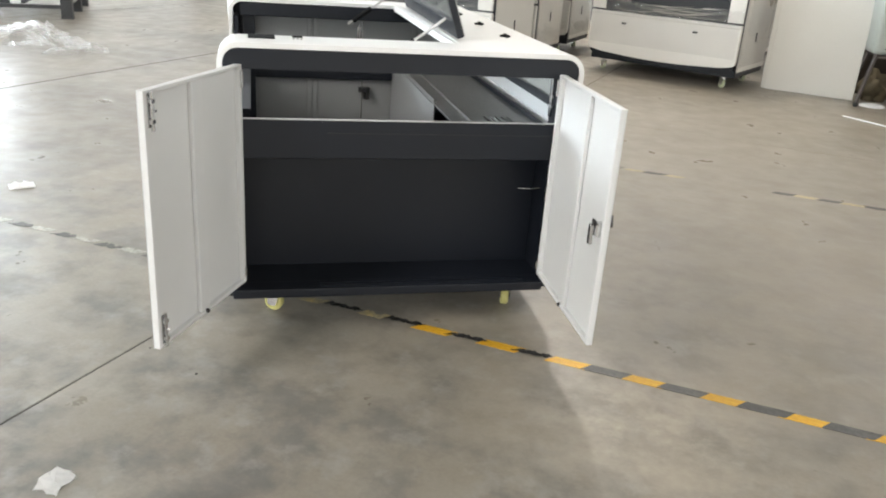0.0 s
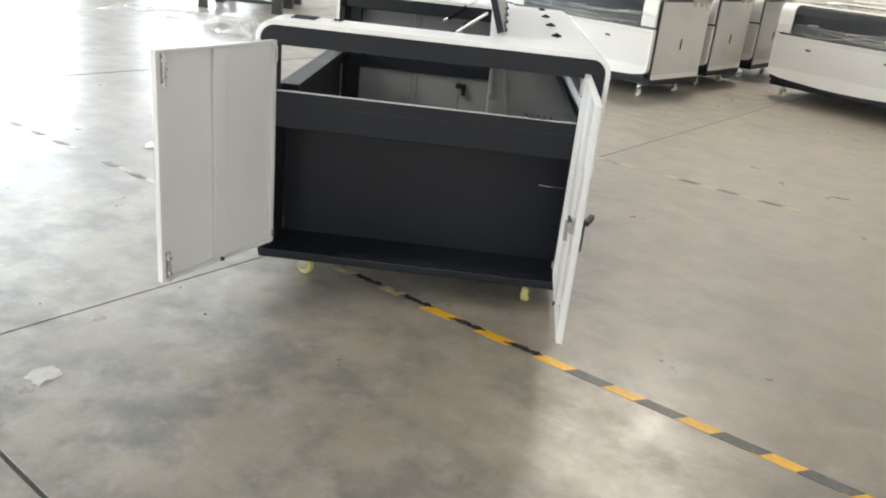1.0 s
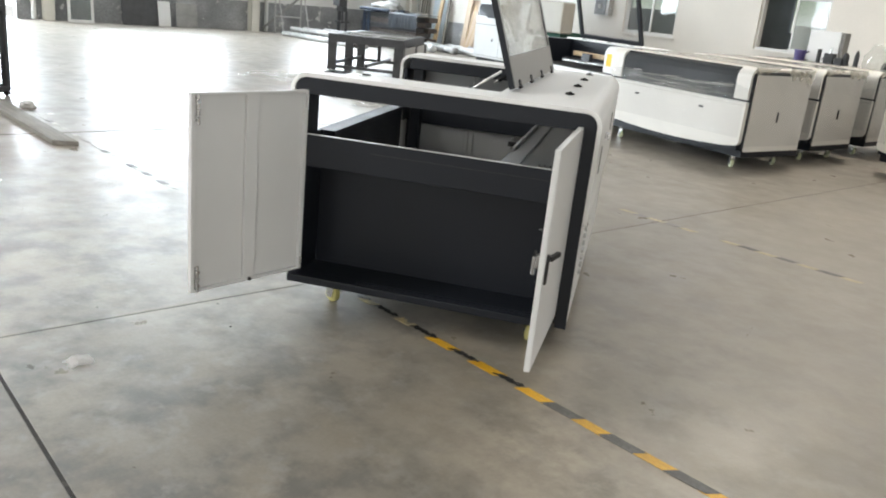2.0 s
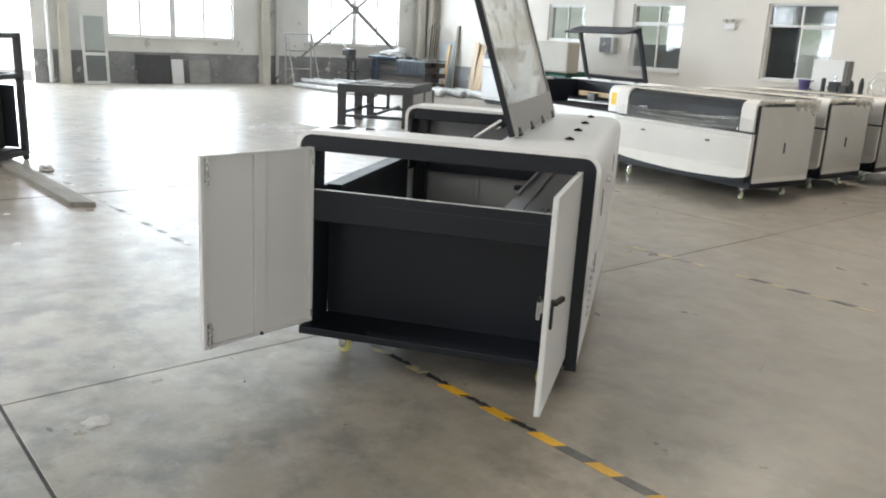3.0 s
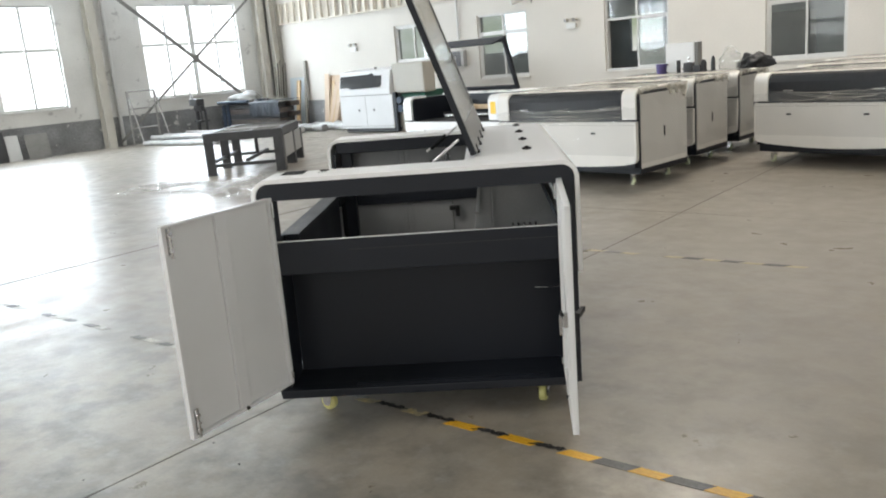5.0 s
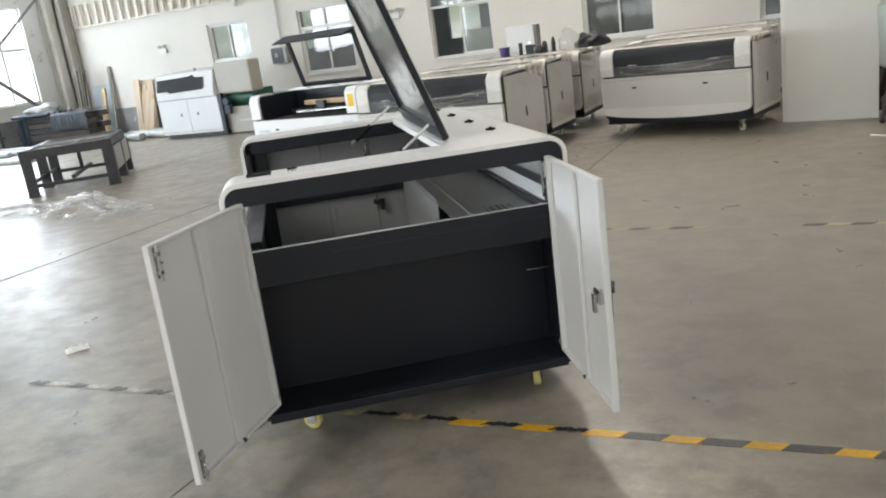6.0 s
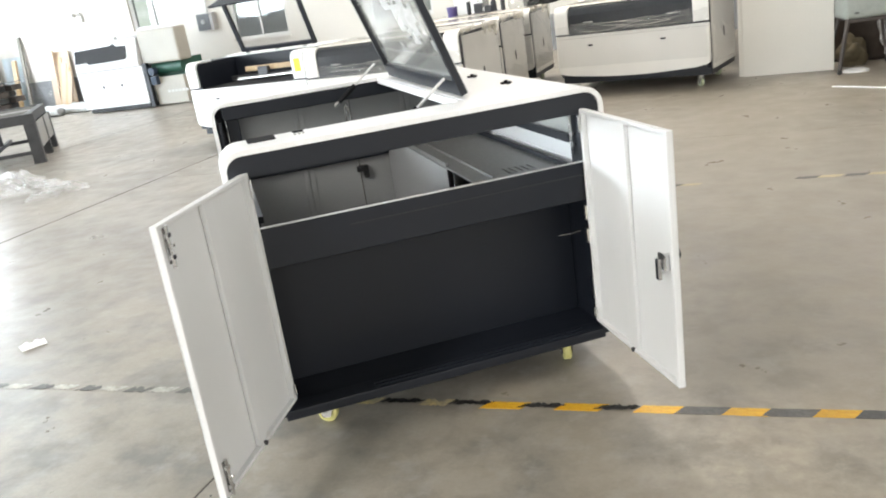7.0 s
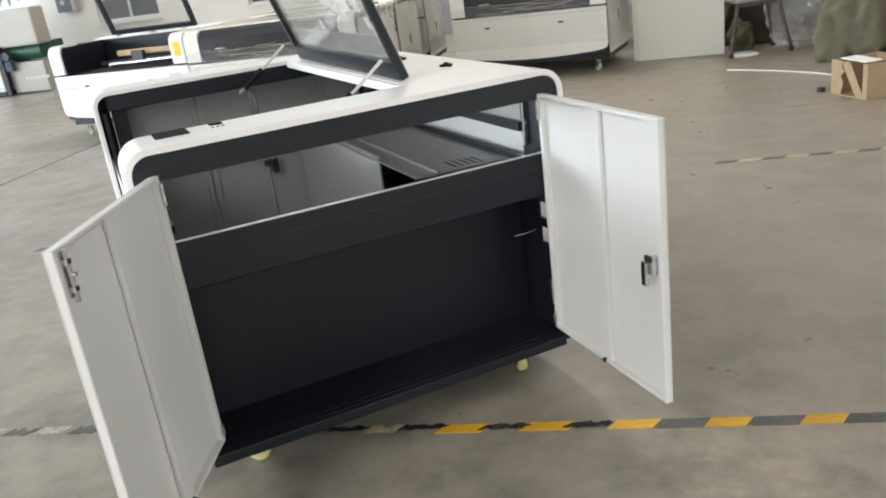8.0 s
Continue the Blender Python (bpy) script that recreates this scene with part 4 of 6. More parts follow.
# controls and hardware on top
part("display", box(0.105, 0.20, 0.11, 0.215, H + 0.0005, H + 0.003, 0.001, 1), MATTE, cut, "black display panel")
part("switch_plate", box(0.262, 0.30, 0.165, 0.190, H + 0.0005, H + 0.005, 0.002, 1), MATTE, cut)
for k in range(3):
    part("button", rod((0.266 + 0.014 * k, 0.128, H), (0.266 + 0.014 * k, 0.128, H + 0.003), 0.0035, 10), GREY_STEEL, cut)
for y in (0.462, 0.886, 1.305, 1.725):
    part("deck_clip", joined([box(1.14, 1.18, y - 0.012, y + 0.012, H + 0.0005, H + 0.008), box(1.155, 1.165, y - 0.035, y + 0.035, H + 0.0005, H + 0.006), rod((1.16, y, H + 0.007), (1.16, y, H + 0.014), 0.008, 10)]), MATTE, cut, "black deck clip")

# raised lid
def wall_mesh_lid():
    """The flat outer trim of the lid, with the window cut out."""
    bm = wall_mesh(LIDLEN - 0.142, y1 - y0 - 0.004, 0.003, [(0.043, LIDLEN - 0.143, 0.022, y1 - y0 - 0.026)])
    bm.transform(Matrix(((1, 0, 0, -LIDLEN), (0, 0, 1, y0 + 0.002), (0, 1, 0, 0.0305), (0, 0, 0, 1))))
    bmesh.ops.recalc_face_normals(bm, faces=bm.faces[:])
    return bm


LIDLEN, LIDANG = 0.90, 71.0
lid_m = Matrix.Translation((HINGE + 0.005, 0.27, H + 0.006)) @ Euler((0, 0, radians(-1.0))).to_matrix().to_4x4() @ Matrix.Translation((0, -0.27, 0)) @ Euler((0, radians(LIDANG), 0)).to_matrix().to_4x4()
y0, y1 = 0.27, 1.57
frame_bm = wall_mesh(LIDLEN, y1 - y0, 0.026, [(0.045, LIDLEN - 0.06, 0.024, y1 - y0 - 0.024)])
frame_bm.transform(Matrix(((1, 0, 0, -LIDLEN), (0, 0, 1, y0), (0, 1, 0, 0.004), (0, 0, 0, 1))))
bmesh.ops.recalc_face_normals(frame_bm, faces=frame_bm.faces[:])
lid = part("lid", frame_bm, CHARCOAL, cut, "charcoal framed lid held open", m=lid_m)
part("lid_glass", box(-LIDLEN + 0.045, -0.06, y0 + 0.024, y1 - 0.024, 0.023, 0.028), GLASS, lid, "clear acrylic window")
peel = bmesh.new()
rows = []
for j in range(25):
    row = []
    for i in range(41):
        u, v = i / 40, j / 24
        row.append(peel.verts.new((-LIDLEN + 0.05 + (LIDLEN - 0.13) * u, y0 + 0.03 + (y1 - y0 - 0.06) * v, 0.0205 - 0.006 * abs(noise.noise(Vector((u * 12, v * 15, 4.0)))))))
    rows.append(row)
for a, b in zip(rows, rows[1:]):
    for i in range(40):
        p = (a[i].co + b[i + 1].co) / 2
        edge = noise.noise(Vector((p.x * 5, p.y * 4, 9.0))) + 0.5 * noise.noise(Vector((p.x * 14, p.y * 14, 2.0)))
        if edge > 0.12 + 0.5 * (p.x + 0.6):
            peel.faces.new((a[i], a[i + 1], b[i + 1], b[i]))
bmesh.ops.delete(peel, geom=[v for v in peel.verts if not v.link_faces], context="VERTS")
part("protective_film", peel, PEEL, lid, "torn milky protective film", smooth=True)
part("lid_cover", wall_mesh_lid(), GREY_TRIM, lid, "grey outer trim")
part("lid_skirt", box(-0.14, -0.002, y0 + 0.002, y1 - 0.002, 0.0305, 0.034), GREY_TRIM, lid, "grey metal strip")
part("lid_front", box(-LIDLEN - 0.03, -LIDLEN - 0.001, y0, y1, -0.16, 0.03, 0.004, 1), CHARCOAL, lid)
for y in (y0 + 0.12, y0 + 0.45, y0 + 0.80, y1 - 0.12):
    part("hinge", joined([box(-0.03, -0.004, y - 0.02, y + 0.02, 0.0345, 0.039), rod((0.004, y - 0.025, 0.036), (0.004, y + 0.025, 0.036), 0.007)]), BLACK, lid, "black hinge")
part("hinge_bar", box(HINGE - 0.02, HINGE - 0.001, OPEN0, OPEN1, H - 0.03, H - 0.002), WHITE, cut, "white hinge bar")
for y in (y0 + 0.03, y1 - 0.03):
    p, q = Vector((0.62, y, H - 0.10)), Vector((HINGE - 0.04, y, H + 0.08))
    mid = p + (q - p) * 0.50
    strut = part("gas_strut", rod(p + (q - p) * 0.10, mid, 0.0125, 14), MATTE, cut, "black gas strut")
    part("strut_rod", rod(mid, q, 0.006, 10), EDGE, strut, "chrome piston rod")
    part("strut_end", rod(p, p + (q - p) * 0.10, 0.009, 10), STEEL, strut, "chrome end fitting")

for x, y in ((0.20, 0.16), (1.16, 0.12), (0.20, L - 0.15), (1.16, L - 0.15)):
    caster(cut, pose(x, y, 0.1415, 0, -0.4, 0) @ pose(0, 0, 0, 0, 0, 62 if x < 0.5 else -14), WHEEL, 0.1415 - (x - W / 2) * math.sin(radians(0.4)))


def leaf_door(parent, m, width, handed, label):
    """A folded pan door: hinge edge on its own z axis, leaf along +x, inner face towards +y for handed 1."""
    s = handed
    h0, h1, t = 0.194, 1.014, 0.018
    d = part("door", box(0, width, min(-s * 0.0002, -s * 0.002), max(-s * 0.0002, -s * 0.002), h0, h1), DOOR_WHITE, parent, label, m=m)
    lip = wall_mesh(width, h1 - h0, t + 0.002, [(0.018, width - 0.018, 0.012, h1 - h0 - 0.012)])
    bmesh.ops.bevel(lip, geom=[e for e in lip.edges if len(e.link_faces) == 2 and e.calc_face_angle(0) > 0.8], offset=0.002, segments=1, affect="EDGES")
    lip.transform(pose(0, 0, h0) @ Matrix.Diagonal((1, s, 1, 1)))
    bmesh.ops.recalc_face_normals(lip, faces=lip.faces[:])
    part("door_lip", lip, DOOR_WHITE, d)
    mid = width * 0.50
    part("stiffener", box(mid - 0.03, mid + 0.03, min(s * 0.001, s * 0.016), max(s * 0.001, s * 0.016), h0 + 0.012, h1 - 0.012, 0.005, 2), DOOR_WHITE, d, "folded white stiffener")
    for za, zb in ((h0 + 0.03, h0 + 0.06), (h1 - 0.08, h1 - 0.02)):
        part("hinge_pin", rod((0.012, s * 0.026, za), (0.012, s * 0.026, zb), 0.006), CHROME, d)
    part("rubber_stop", rod((mid, s * 0.017, h0 + 0.008), (mid, s * 0.026, h0 + 0.008), 0.008, 10), RUBBER, d)
    return d


ld = leaf_door(cut, pose(0.066, 0.016, 0, 0, 0, -117.2), 0.576, 1, "white pan door standing open")
for z in (0.208, 0.905):
    bolt = part("slide_bolt", box(0.540, 0.562, 0.0205, 0.0235, z, z + 0.10, 0.001, 1), CHROME, ld, "chrome slide bolt")
    part("bolt_rod", joined([rod((0.551, 0.029, z - 0.01), (0.551, 0.029, z + 0.105), 0.0055), box(0.543, 0.559, 0.0236, 0.035, z + 0.012, z + 0.024), box(0.543, 0.559, 0.0236, 0.035, z + 0.072, z + 0.084), rod((0.551, 0.029, z + 0.05), (0.551, 0.042, z + 0.05), 0.004)]), CHROME, bolt)
rd = leaf_door(cut, pose(W - 0.074, 0.006, 0, 0, 0, -92.5), 0.614, -1, "white pan door standing open with a swing handle")
lz = 0.604
part("cam_lock", joined([box(0.567, 0.593, -0.036, -0.003, lz - 0.02, lz + 0.03, 0.003, 1), box(0.560, 0.580, -0.05, -0.037, lz - 0.05, lz + 0.02, 0.002, 1)]), CHROME, rd, "chrome cam lock")
part("lock_body", box(0.567, 0.597, -0.045, -0.037, lz + 0.021, lz + 0.04, 0.003, 1), BLACK, rd)
hd = part("handle", box(0.573, 0.595, 0.0005, 0.012, lz - 0.075, lz + 0.035, 0.003, 1), BLACK, rd, "black swing handle")
part("lever", bar((0.588, 0.014, lz + 0.022), (0.532, 0.036, lz + 0.03), 0.016, 0.016), BLACK, hd, "black lever")


# ---- finished cutters, wrapped for transport ----
def cutter_unit(m, length, depth, label, open_lid=False, wrapped=True, seed=1):
    """A finished cutter: x along its front, y to its rear."""
    shell = WARM_LIT_WHITE if wrapped else WHITE
    c = thing("packed_cutter", m, label, "machine", group="finished cutters")
    top, seam, base, foot = 1.045, 0.718, 0.16, 0.130
    cap = 0.17
    part("base_frame", joined([box(0.012, length - 0.012, 0.10, depth, foot, base + 0.06, 0.004, 1), box(0.03, length - 0.03, 0.03, 0.06, base + 0.07, base + 0.14)]), CHARCOAL, c, "charcoal base frame")
    if open_lid:
        part("body", joined([box(0.012, length - 0.012, 0.06, depth - 0.02, base + 0.06, seam - 0.02), box(0.012, length - 0.012, depth - 0.42, depth - 0.02, seam - 0.02, top - 0.02, 0.01, 1)]), CHARCOAL, c, "charcoal inner body")
        for x0 in (0.012, length - cap):
            part("side_cheek", box(x0, x0 + cap - 0.012, 0.06, depth - 0.42, seam - 0.02, top - 0.02), CHARCOAL, c)
    else:
        part("body", box(0.004, length - 0.004, 0.056, depth - 0.02, base + 0.06, top - 0.031, 0.01, 1), CHARCOAL, c, "charcoal inner body")
    # lower front: a plate with a bellied lower edge
    n = 14
    belly = [(0.035 + (length - 0.07) * i / n, base + 0.085 - 0.045 * math.sin(math.pi * i / n)) for i in range(n + 1)]
    lower = belly[1:-1]
    plate = [(0.0, base + 0.20)] + arc(0.06, base + 0.155, 0.06, 180, 260, 5) + lower + arc(length - 0.06, base + 0.155, 0.06, 280, 360, 5) + [(length, base + 0.20), (length, seam - 0.012), (0.0, seam - 0.012)]
    keel = [(x, z - 0.028 - 0.012 * math.sin(math.pi * i / n)) for i, (x, z) in enumerate(belly)]
    part("belly_strip", prism(keel + [(x, z + 0.03) for x, z in belly][::-1], 0.058, "y", 0.012), CHARCOAL, c, "charcoal strip under the front")
    part("front_panel", prism(plate, 0.05, "y", 0.0, 0.004), shell, c, "white lower front panel")
    for x in (0.24 * length, 0.72 * length):
        part("panel_lock", box(x - 0.03, x + 0.03, -0.012, -0.0005, seam - 0.145, seam - 0.125, 0.003, 1), BLACK, c, "black recessed lock")
    for x0, x1 in ((0.0, cap), (length - cap, length)):
        cap_outline = [(0.0, seam + 0.012), (0.0, top - 0.09)] + arc(0.09, top - 0.09, 0.09, 180, 90, 5) + [(0.30, top), (0.30, top - 0.03), (0.09, top - 0.03)] + arc(0.09, top - 0.09, 0.06, 90, 180, 5)[1:] + [(0.03, seam + 0.012)]
        part("end_cap", prism(cap_outline, x1 - x0, "x", x0, 0.003), shell, c, "white end cap")
    if open_lid:
        part("bay", box(cap + 0.002, length - cap - 0.002, 0.065, depth - 0.43, seam - 0.018, seam - 0.008), BLACK, c, "black working bay")
        part("gantry", box(cap + 0.45, length - cap - 0.01, 0.40, 0.46, seam + 0.12, seam + 0.18, 0.006, 1), WOOD, c, "tan gantry beam")
        part("laser_carriage", joined([box(cap + 0.7, cap + 0.86, 0.34, 0.40, seam + 0.04, seam + 0.17, 0.006, 1), box(cap + 0.05, length - cap - 0.05, 0.55, 0.60, seam + 0.02, seam + 0.07)]), DARK_STEEL, c, "dark carriage and rail")
        part("rail_tube", rod((cap + 0.5, 0.2, seam + 0.05), (length - cap - 0.05, 0.28, seam + 0.06), 0.025), CHROME, c)
        lm = pose(0, depth - 0.40, top + 0.02, -72, 0, 0)
        lx0, lx1 = cap + 0.15, length - cap - 0.155
        lid2 = part("lid", joined([box(lx0, lx0 + 0.05, -0.70, 0, -0.02, 0.02), box(lx1 - 0.05, lx1, -0.70, 0, -0.02, 0.02), box(lx0 + 0.05, lx1 - 0.05, -0.05, 0, -0.02, 0.02), box(lx0 + 0.05, lx1 - 0.05, -0.70, -0.65, -0.02, 0.02), box(lx0 - 0.01, lx1 + 0.01, -0.72, -0.70, -0.24, 0.02)]), CHARCOAL, c, "charcoal lid frame standing open", m=lm)
        part("lid_glass", box(lx0 + 0.05, lx1 - 0.05, -0.65, -0.05, -0.003, 0.003), LIDGLASS, lid2)
    else:
        part("window", prism([(0.012, seam + 0.02), (0.012, top - 0.10), (0.03, top - 0.055), (0.06, top - 0.025), (0.10, top - 0.004), (0.11, top - 0.03), (0.06, seam + 0.02)], length - 2 * cap - 0.004, "x", cap + 0.002), DARKGLASS_BODY, c, "dark acrylic window")
        for x in (cap + 0.2, length - cap - 0.28):
            part("window_handle", joined([box(x, x + 0.12, -0.012, 0.003, seam + 0.125, seam + 0.137), box(x, x + 0.012, 0.0, 0.02, seam + 0.125, seam + 0.137), box(x + 0.108, x + 0.12, 0.0, 0.02, seam + 0.125, seam + 0.137)]), CHROME, c, "chrome pull")
    part("top_cover", box(0.006, length - 0.006, depth - 0.40 if open_lid else 0.302, depth, top - 0.03, top, 0.008, 2), shell, c, "white top cover")
    if not open_lid:
        part("lid_top", box(cap, length - cap, 0.112, 0.30, top - 0.03, top - 0.003, 0.006, 1), shell, c, "white lid edge")
    for x0, x1 in ((-0.008, 0.003), (length - 0.003, length + 0.008)):
        s = part("side_panel", prism(rounded(0.095, depth - 0.045, base + 0.035, top - 0.062, 0.012), x1 - x0, "x", x0), shell, c, "white side door")
        xo = x1 + 0.0005 if x0 > 0 else x0 - 0.0085
        part("handle", box(xo, xo + 0.008, 0.50 * depth, 0.50 * depth + 0.022, 0.50, 0.61, 0.002, 1), BLACK, s, "black flush handle")
    for x in (0.17, length - 0.15):
        for y in (0.16, depth - 0.2):
            caster(c, pose(x, y, foot, 0, 0, 74 if x < 1 else 58), CREAM_WHEEL, foot, 0.042)
    for x in (0.4, 0.9, 1.35):
        part("deck_clip", box(x, x + 0.05, depth * 0.62, depth * 0.62 + 0.03, top, top + 0.01), BLACK, c)
    if wrapped:
        wr = bmesh.new()
        nx, nz = 90, 34
        rows = []
        for j in range(nz + 1):
            row = []
            for i in range(nx + 1):
                u, v = i / nx, j / nz
                x = -0.012 + (length + 0.024) * u
                z = seam - 0.05 + (0.15 + 0.04 * u + 0.05 * noise.noise(Vector((u * 3, seed, 0))) + 0.03 * noise.noise(Vector((u * 19, seed, 2)))) * v
                y = -0.012 - 0.014 * abs(noise.noise(Vector((u * 11, v * 7 + seed, 0)))) - 0.016 * noise.noise(Vector((u * 5 + v * 2, v * 17 + u * 2, seed)))
                row.append(wr.verts.new((x, min(y, -0.004), z)))
            rows.append(row)
        for j in range(nz):
            for i in range(nx):
                wr.faces.new((rows[j][i], rows[j][i + 1], rows[j + 1][i + 1], rows[j + 1][i]))
        part("wrap", wr, FILM, c, "clear stretch wrap, crumpled along the window", smooth=True)
        pleat = random.Random(seed)
        for k in range(9):
            xa = cap + 0.02 + pleat.uniform(0, 0.5) * (length - 2 * cap)
            xb = min(length - cap, xa + pleat.uniform(0.35, 0.8) * (length - 2 * cap))
            z0, sag, rise = seam + 0.015 + 0.014 * k + pleat.uniform(-0.006, 0.006), pleat.uniform(0.004, 0.03), pleat.uniform(-0.03, 0.03)
            fold = [(xa + (xb - xa) * u, -0.034 - 0.004 * math.sin(9 * u + k), z0 - 4 * sag * u * (1 - u) + rise * u + 0.004 * noise.noise(Vector((u * 7, k, seed)))) for u in [i / 18 for i in range(19)]]
            part("wrap_pleat", hose(fold, pleat.uniform(0.0012, 0.0028), 5), FOLDFILM, c, "pleat of stretch wrap pulled tight")
        wf = bmesh.new()
        rows = []
        for j in range(31):
            row = []
            for i in range(41):
                u, v = i / 40, j / 30
                row.append(wf.verts.new((0.02 + (length - 0.04) * u, -0.006 - 0.006 * abs(noise.noise(Vector((u * 3 + v, v * 17, seed + 5)))), 0.34 + 0.34 * v)))
            rows.append(row)
        for a, b in zip(rows, rows[1:]):
            for i in range(40):
                wf.faces.new((a[i], a[i + 1], b[i + 1], b[i]))
        part("wrap", wf, FILM, c, "clear stretch wrap across the front", smooth=True)
        w2 = bmesh.new()
        rows = []
        for j in range(25):
            row = []
            for i in range(31):
                u, v = i / 30, j / 24
                row.append(w2.verts.new((length + 0.012 + 0.012 * abs(noise.noise(Vector((u * 7 + v * 9, v * 3, seed + 3)))), 0.06 + (depth - 0.1) * u, 0.25 + 0.76 * v)))
            rows.append(row)
        for j in range(24):
            for i in range(30):
                w2.faces.new((rows[j][i], rows[j][i + 1], rows[j + 1][i + 1], rows[j + 1][i]))
        part("wrap", w2, FILM, c, "clear stretch wrap over the side door", smooth=True)
        w3 = sheet(length * 0.98, depth * 0.8, 60, 30, lambda u, v: top + 0.010 + 0.014 * abs(noise.noise(Vector((u * 13, v * 9, seed)))))
        w3.transform(Matrix.Translation((length / 2, depth * 0.55, 0)))
        part("wrap", w3, FOLDFILM, c, "clear stretch wrap lying on the top", smooth=True)
        # loose film trailing from the upper corner over the side
        for y0, y1, fall in ((0.02, 0.42, 0.20), (0.55 * depth, 0.98 * depth, 0.34)):
            w4 = bmesh.new()
            rows = []
            for j in range(17):
                row = []
                for i in range(25):
                    u, v = i / 24, j / 16
                    drop = fall * (0.25 + 0.75 * abs(noise.noise(Vector((u * 3 + seed, y0 * 7, 1.0))))) * (1 - 0.6 * u if y0 < 0.3 else 0.4 + 0.6 * u)
                    row.append(w4.verts.new((length + 0.016 + 0.03 * abs(noise.noise(Vector((u * 9 + v * 4, v * 6, seed + 8)))), y0 + (y1 - y0) * u + 0.03 * noise.noise(Vector((u * 4, v * 3, seed))), top + 0.016 - drop * v)))
                rows.append(row)
            for a, b in zip(rows, rows[1:]):
                for i in range(24):
                    w4.faces.new((a[i], a[i + 1], b[i + 1], b[i]))
            part("wrap", w4, FOLDFILM, c, "loose film hanging at the corner")
    return c


DARKGLASS_BODY = material("dark acrylic", (0.030, 0.032, 0.036), 0.12, vary=0.1, bump=0.0)


def placed(x, y, yaw, length):
    """A pose whose front right corner is at x, y."""
    return pose(x, y, 0, 0, 0, yaw) @ pose(-length, 0, 0)


DEPTH = 1.16
cutter_unit(placed(2.68, 8.85, -43.5, 1.95), 1.95, 1.08, "white wrapped laser cutter with a dark window", seed=1)
cutter_unit(placed(3.58, 10.02, -40, 1.80), 1.80, 1.0, "white wrapped laser cutter with plastic hanging at its corner", seed=2)
cutter_unit(placed(4.42, 11.05, -38, 1.80), 1.80, DEPTH, "white wrapped laser cutter at the rear of the row", seed=3)
cutter_unit(placed(5.46, 8.60, -50, 1.82), 1.82, 1.10, "white wrapped laser cutter with crumpled film under its window", seed=4)
cutter_unit(placed(6.45, 9.95, -50, 1.82), 1.82, 1.10, "white laser cutter standing behind another", seed=5)
cutter_unit(placed(7.4, 11.3, -48, 1.82), 1.82, 1.10, "white laser cutter in the rear row", seed=6)
d_unit = cutter_unit(placed(1.27, 10.33, -46, 1.87), 1.87, DEPTH, "white laser cutter with its lid standing open", open_lid=True, wrapped=False, seed=7)
part("warning_label", box(1.87 - 0.128, 1.87 - 0.036, -0.003, -0.0005, 0.81, 0.96), YELLOW, d_unit, "yellow warning label")
for k in range(6):
    part("lettering", box(0.10 + 0.035 * k, 0.122 + 0.035 * k, -0.003, -0.0005, 0.55, 0.585), INK, d_unit, "pale blue lettering bar")
for k in range(4):
    part("lettering", box(1.62 + 0.04 * k, 1.65 + 0.04 * k, -0.003, -0.0005, 0.60, 0.64), INK, d_unit, "pale lettering bar")

# odds and ends on top of the finished cutters
top_m = placed(4.42, 11.05, -38, 1.80) @ pose(0.10, 0, 0)
ctl = thing("control_cabinet", top_m @ pose(0.55, 0.35, 1.073), "white control box with a grey side", "control box")
part("body", box(0, 0.42, 0, 0.16, 0, 0.40, 0.008), WHITE, ctl)
part("side", box(0.4205, 0.47, 0.01, 0.15, 0.005, 0.395, 0.004), GREY_STEEL, ctl, "grey side")
part("cable", hose([(0.05, -0.02, 0.12), (-0.06, -0.04, 0.05), (-0.05, -0.04, 0.01), (0.06, -0.05, 0.01)], 0.008), BLACK, ctl)
single("plastic_tub", joined([rod((0, 0, 0), (0, 0, 0.12), 0.065, 18, 0.075), rod((0, 0, 0.12), (0, 0, 0.135), 0.08, 18)]), PURPLE, top_m @ pose(0.62, 0.06, 1.073), "violet plastic tub on the cutter", "tub")
mot = thing("stepper_motor", top_m @ pose(0.92, 0.10, 1.073), "small steel motor with cables on the cutter", "motor")
part("body", joined([box(0, 0.12, 0, 0.1, 0.0, 0.13, 0.008), box(0.16, 0.26, -0.04, 0.06, 0.0, 0.09, 0.006), rod((-0.08, 0.03, 0), (-0.08, 0.03, 0.17), 0.028, 14)]), DARK_STEEL, mot)
part("shaft", rod((0.06, 0.05, 0.13), (0.06, 0.05, 0.2), 0.012), CHROME, mot)
part("flange", box(-0.03, 0.16, 0.02, 0.08, 0.03, 0.07), CHROME, mot)
part("cable", hose([(0.12, 0.05, 0.05), (0.2, 0.0, 0.02), (0.27, 0.03, 0.05), (0.3, 0.08, 0.012)], 0.01), BLACK, mot)
pump = thing("air_pump", top_m @ pose(1.2, 0.12, 1.073), "small air pump with a bottle shaped tank", "pump")
part("tank", joined([rod((0, 0, 0), (0, 0, 0.12), 0.04, 16), rod((0, 0, 0.12), (0, 0, 0.16), 0.04, 16, 0.018)]), DARK_STEEL, pump)
part("tank", joined([rod((0.12, 0.03, 0), (0.12, 0.03, 0.13), 0.03, 16), rod((0.12, 0.03, 0.13), (0.12, 0.03, 0.2), 0.03, 16, 0.012)]), DARK_STEEL, pump)
bag_m = top_m @ pose(1.52, 0.22, 1.073)
single("clear_bag", lump(0.13, 0.11, 0.28, 4.0, 0.35), BAGFILM, bag_m, "inflated clear plastic bag tied at the top", "bag", smooth=True)
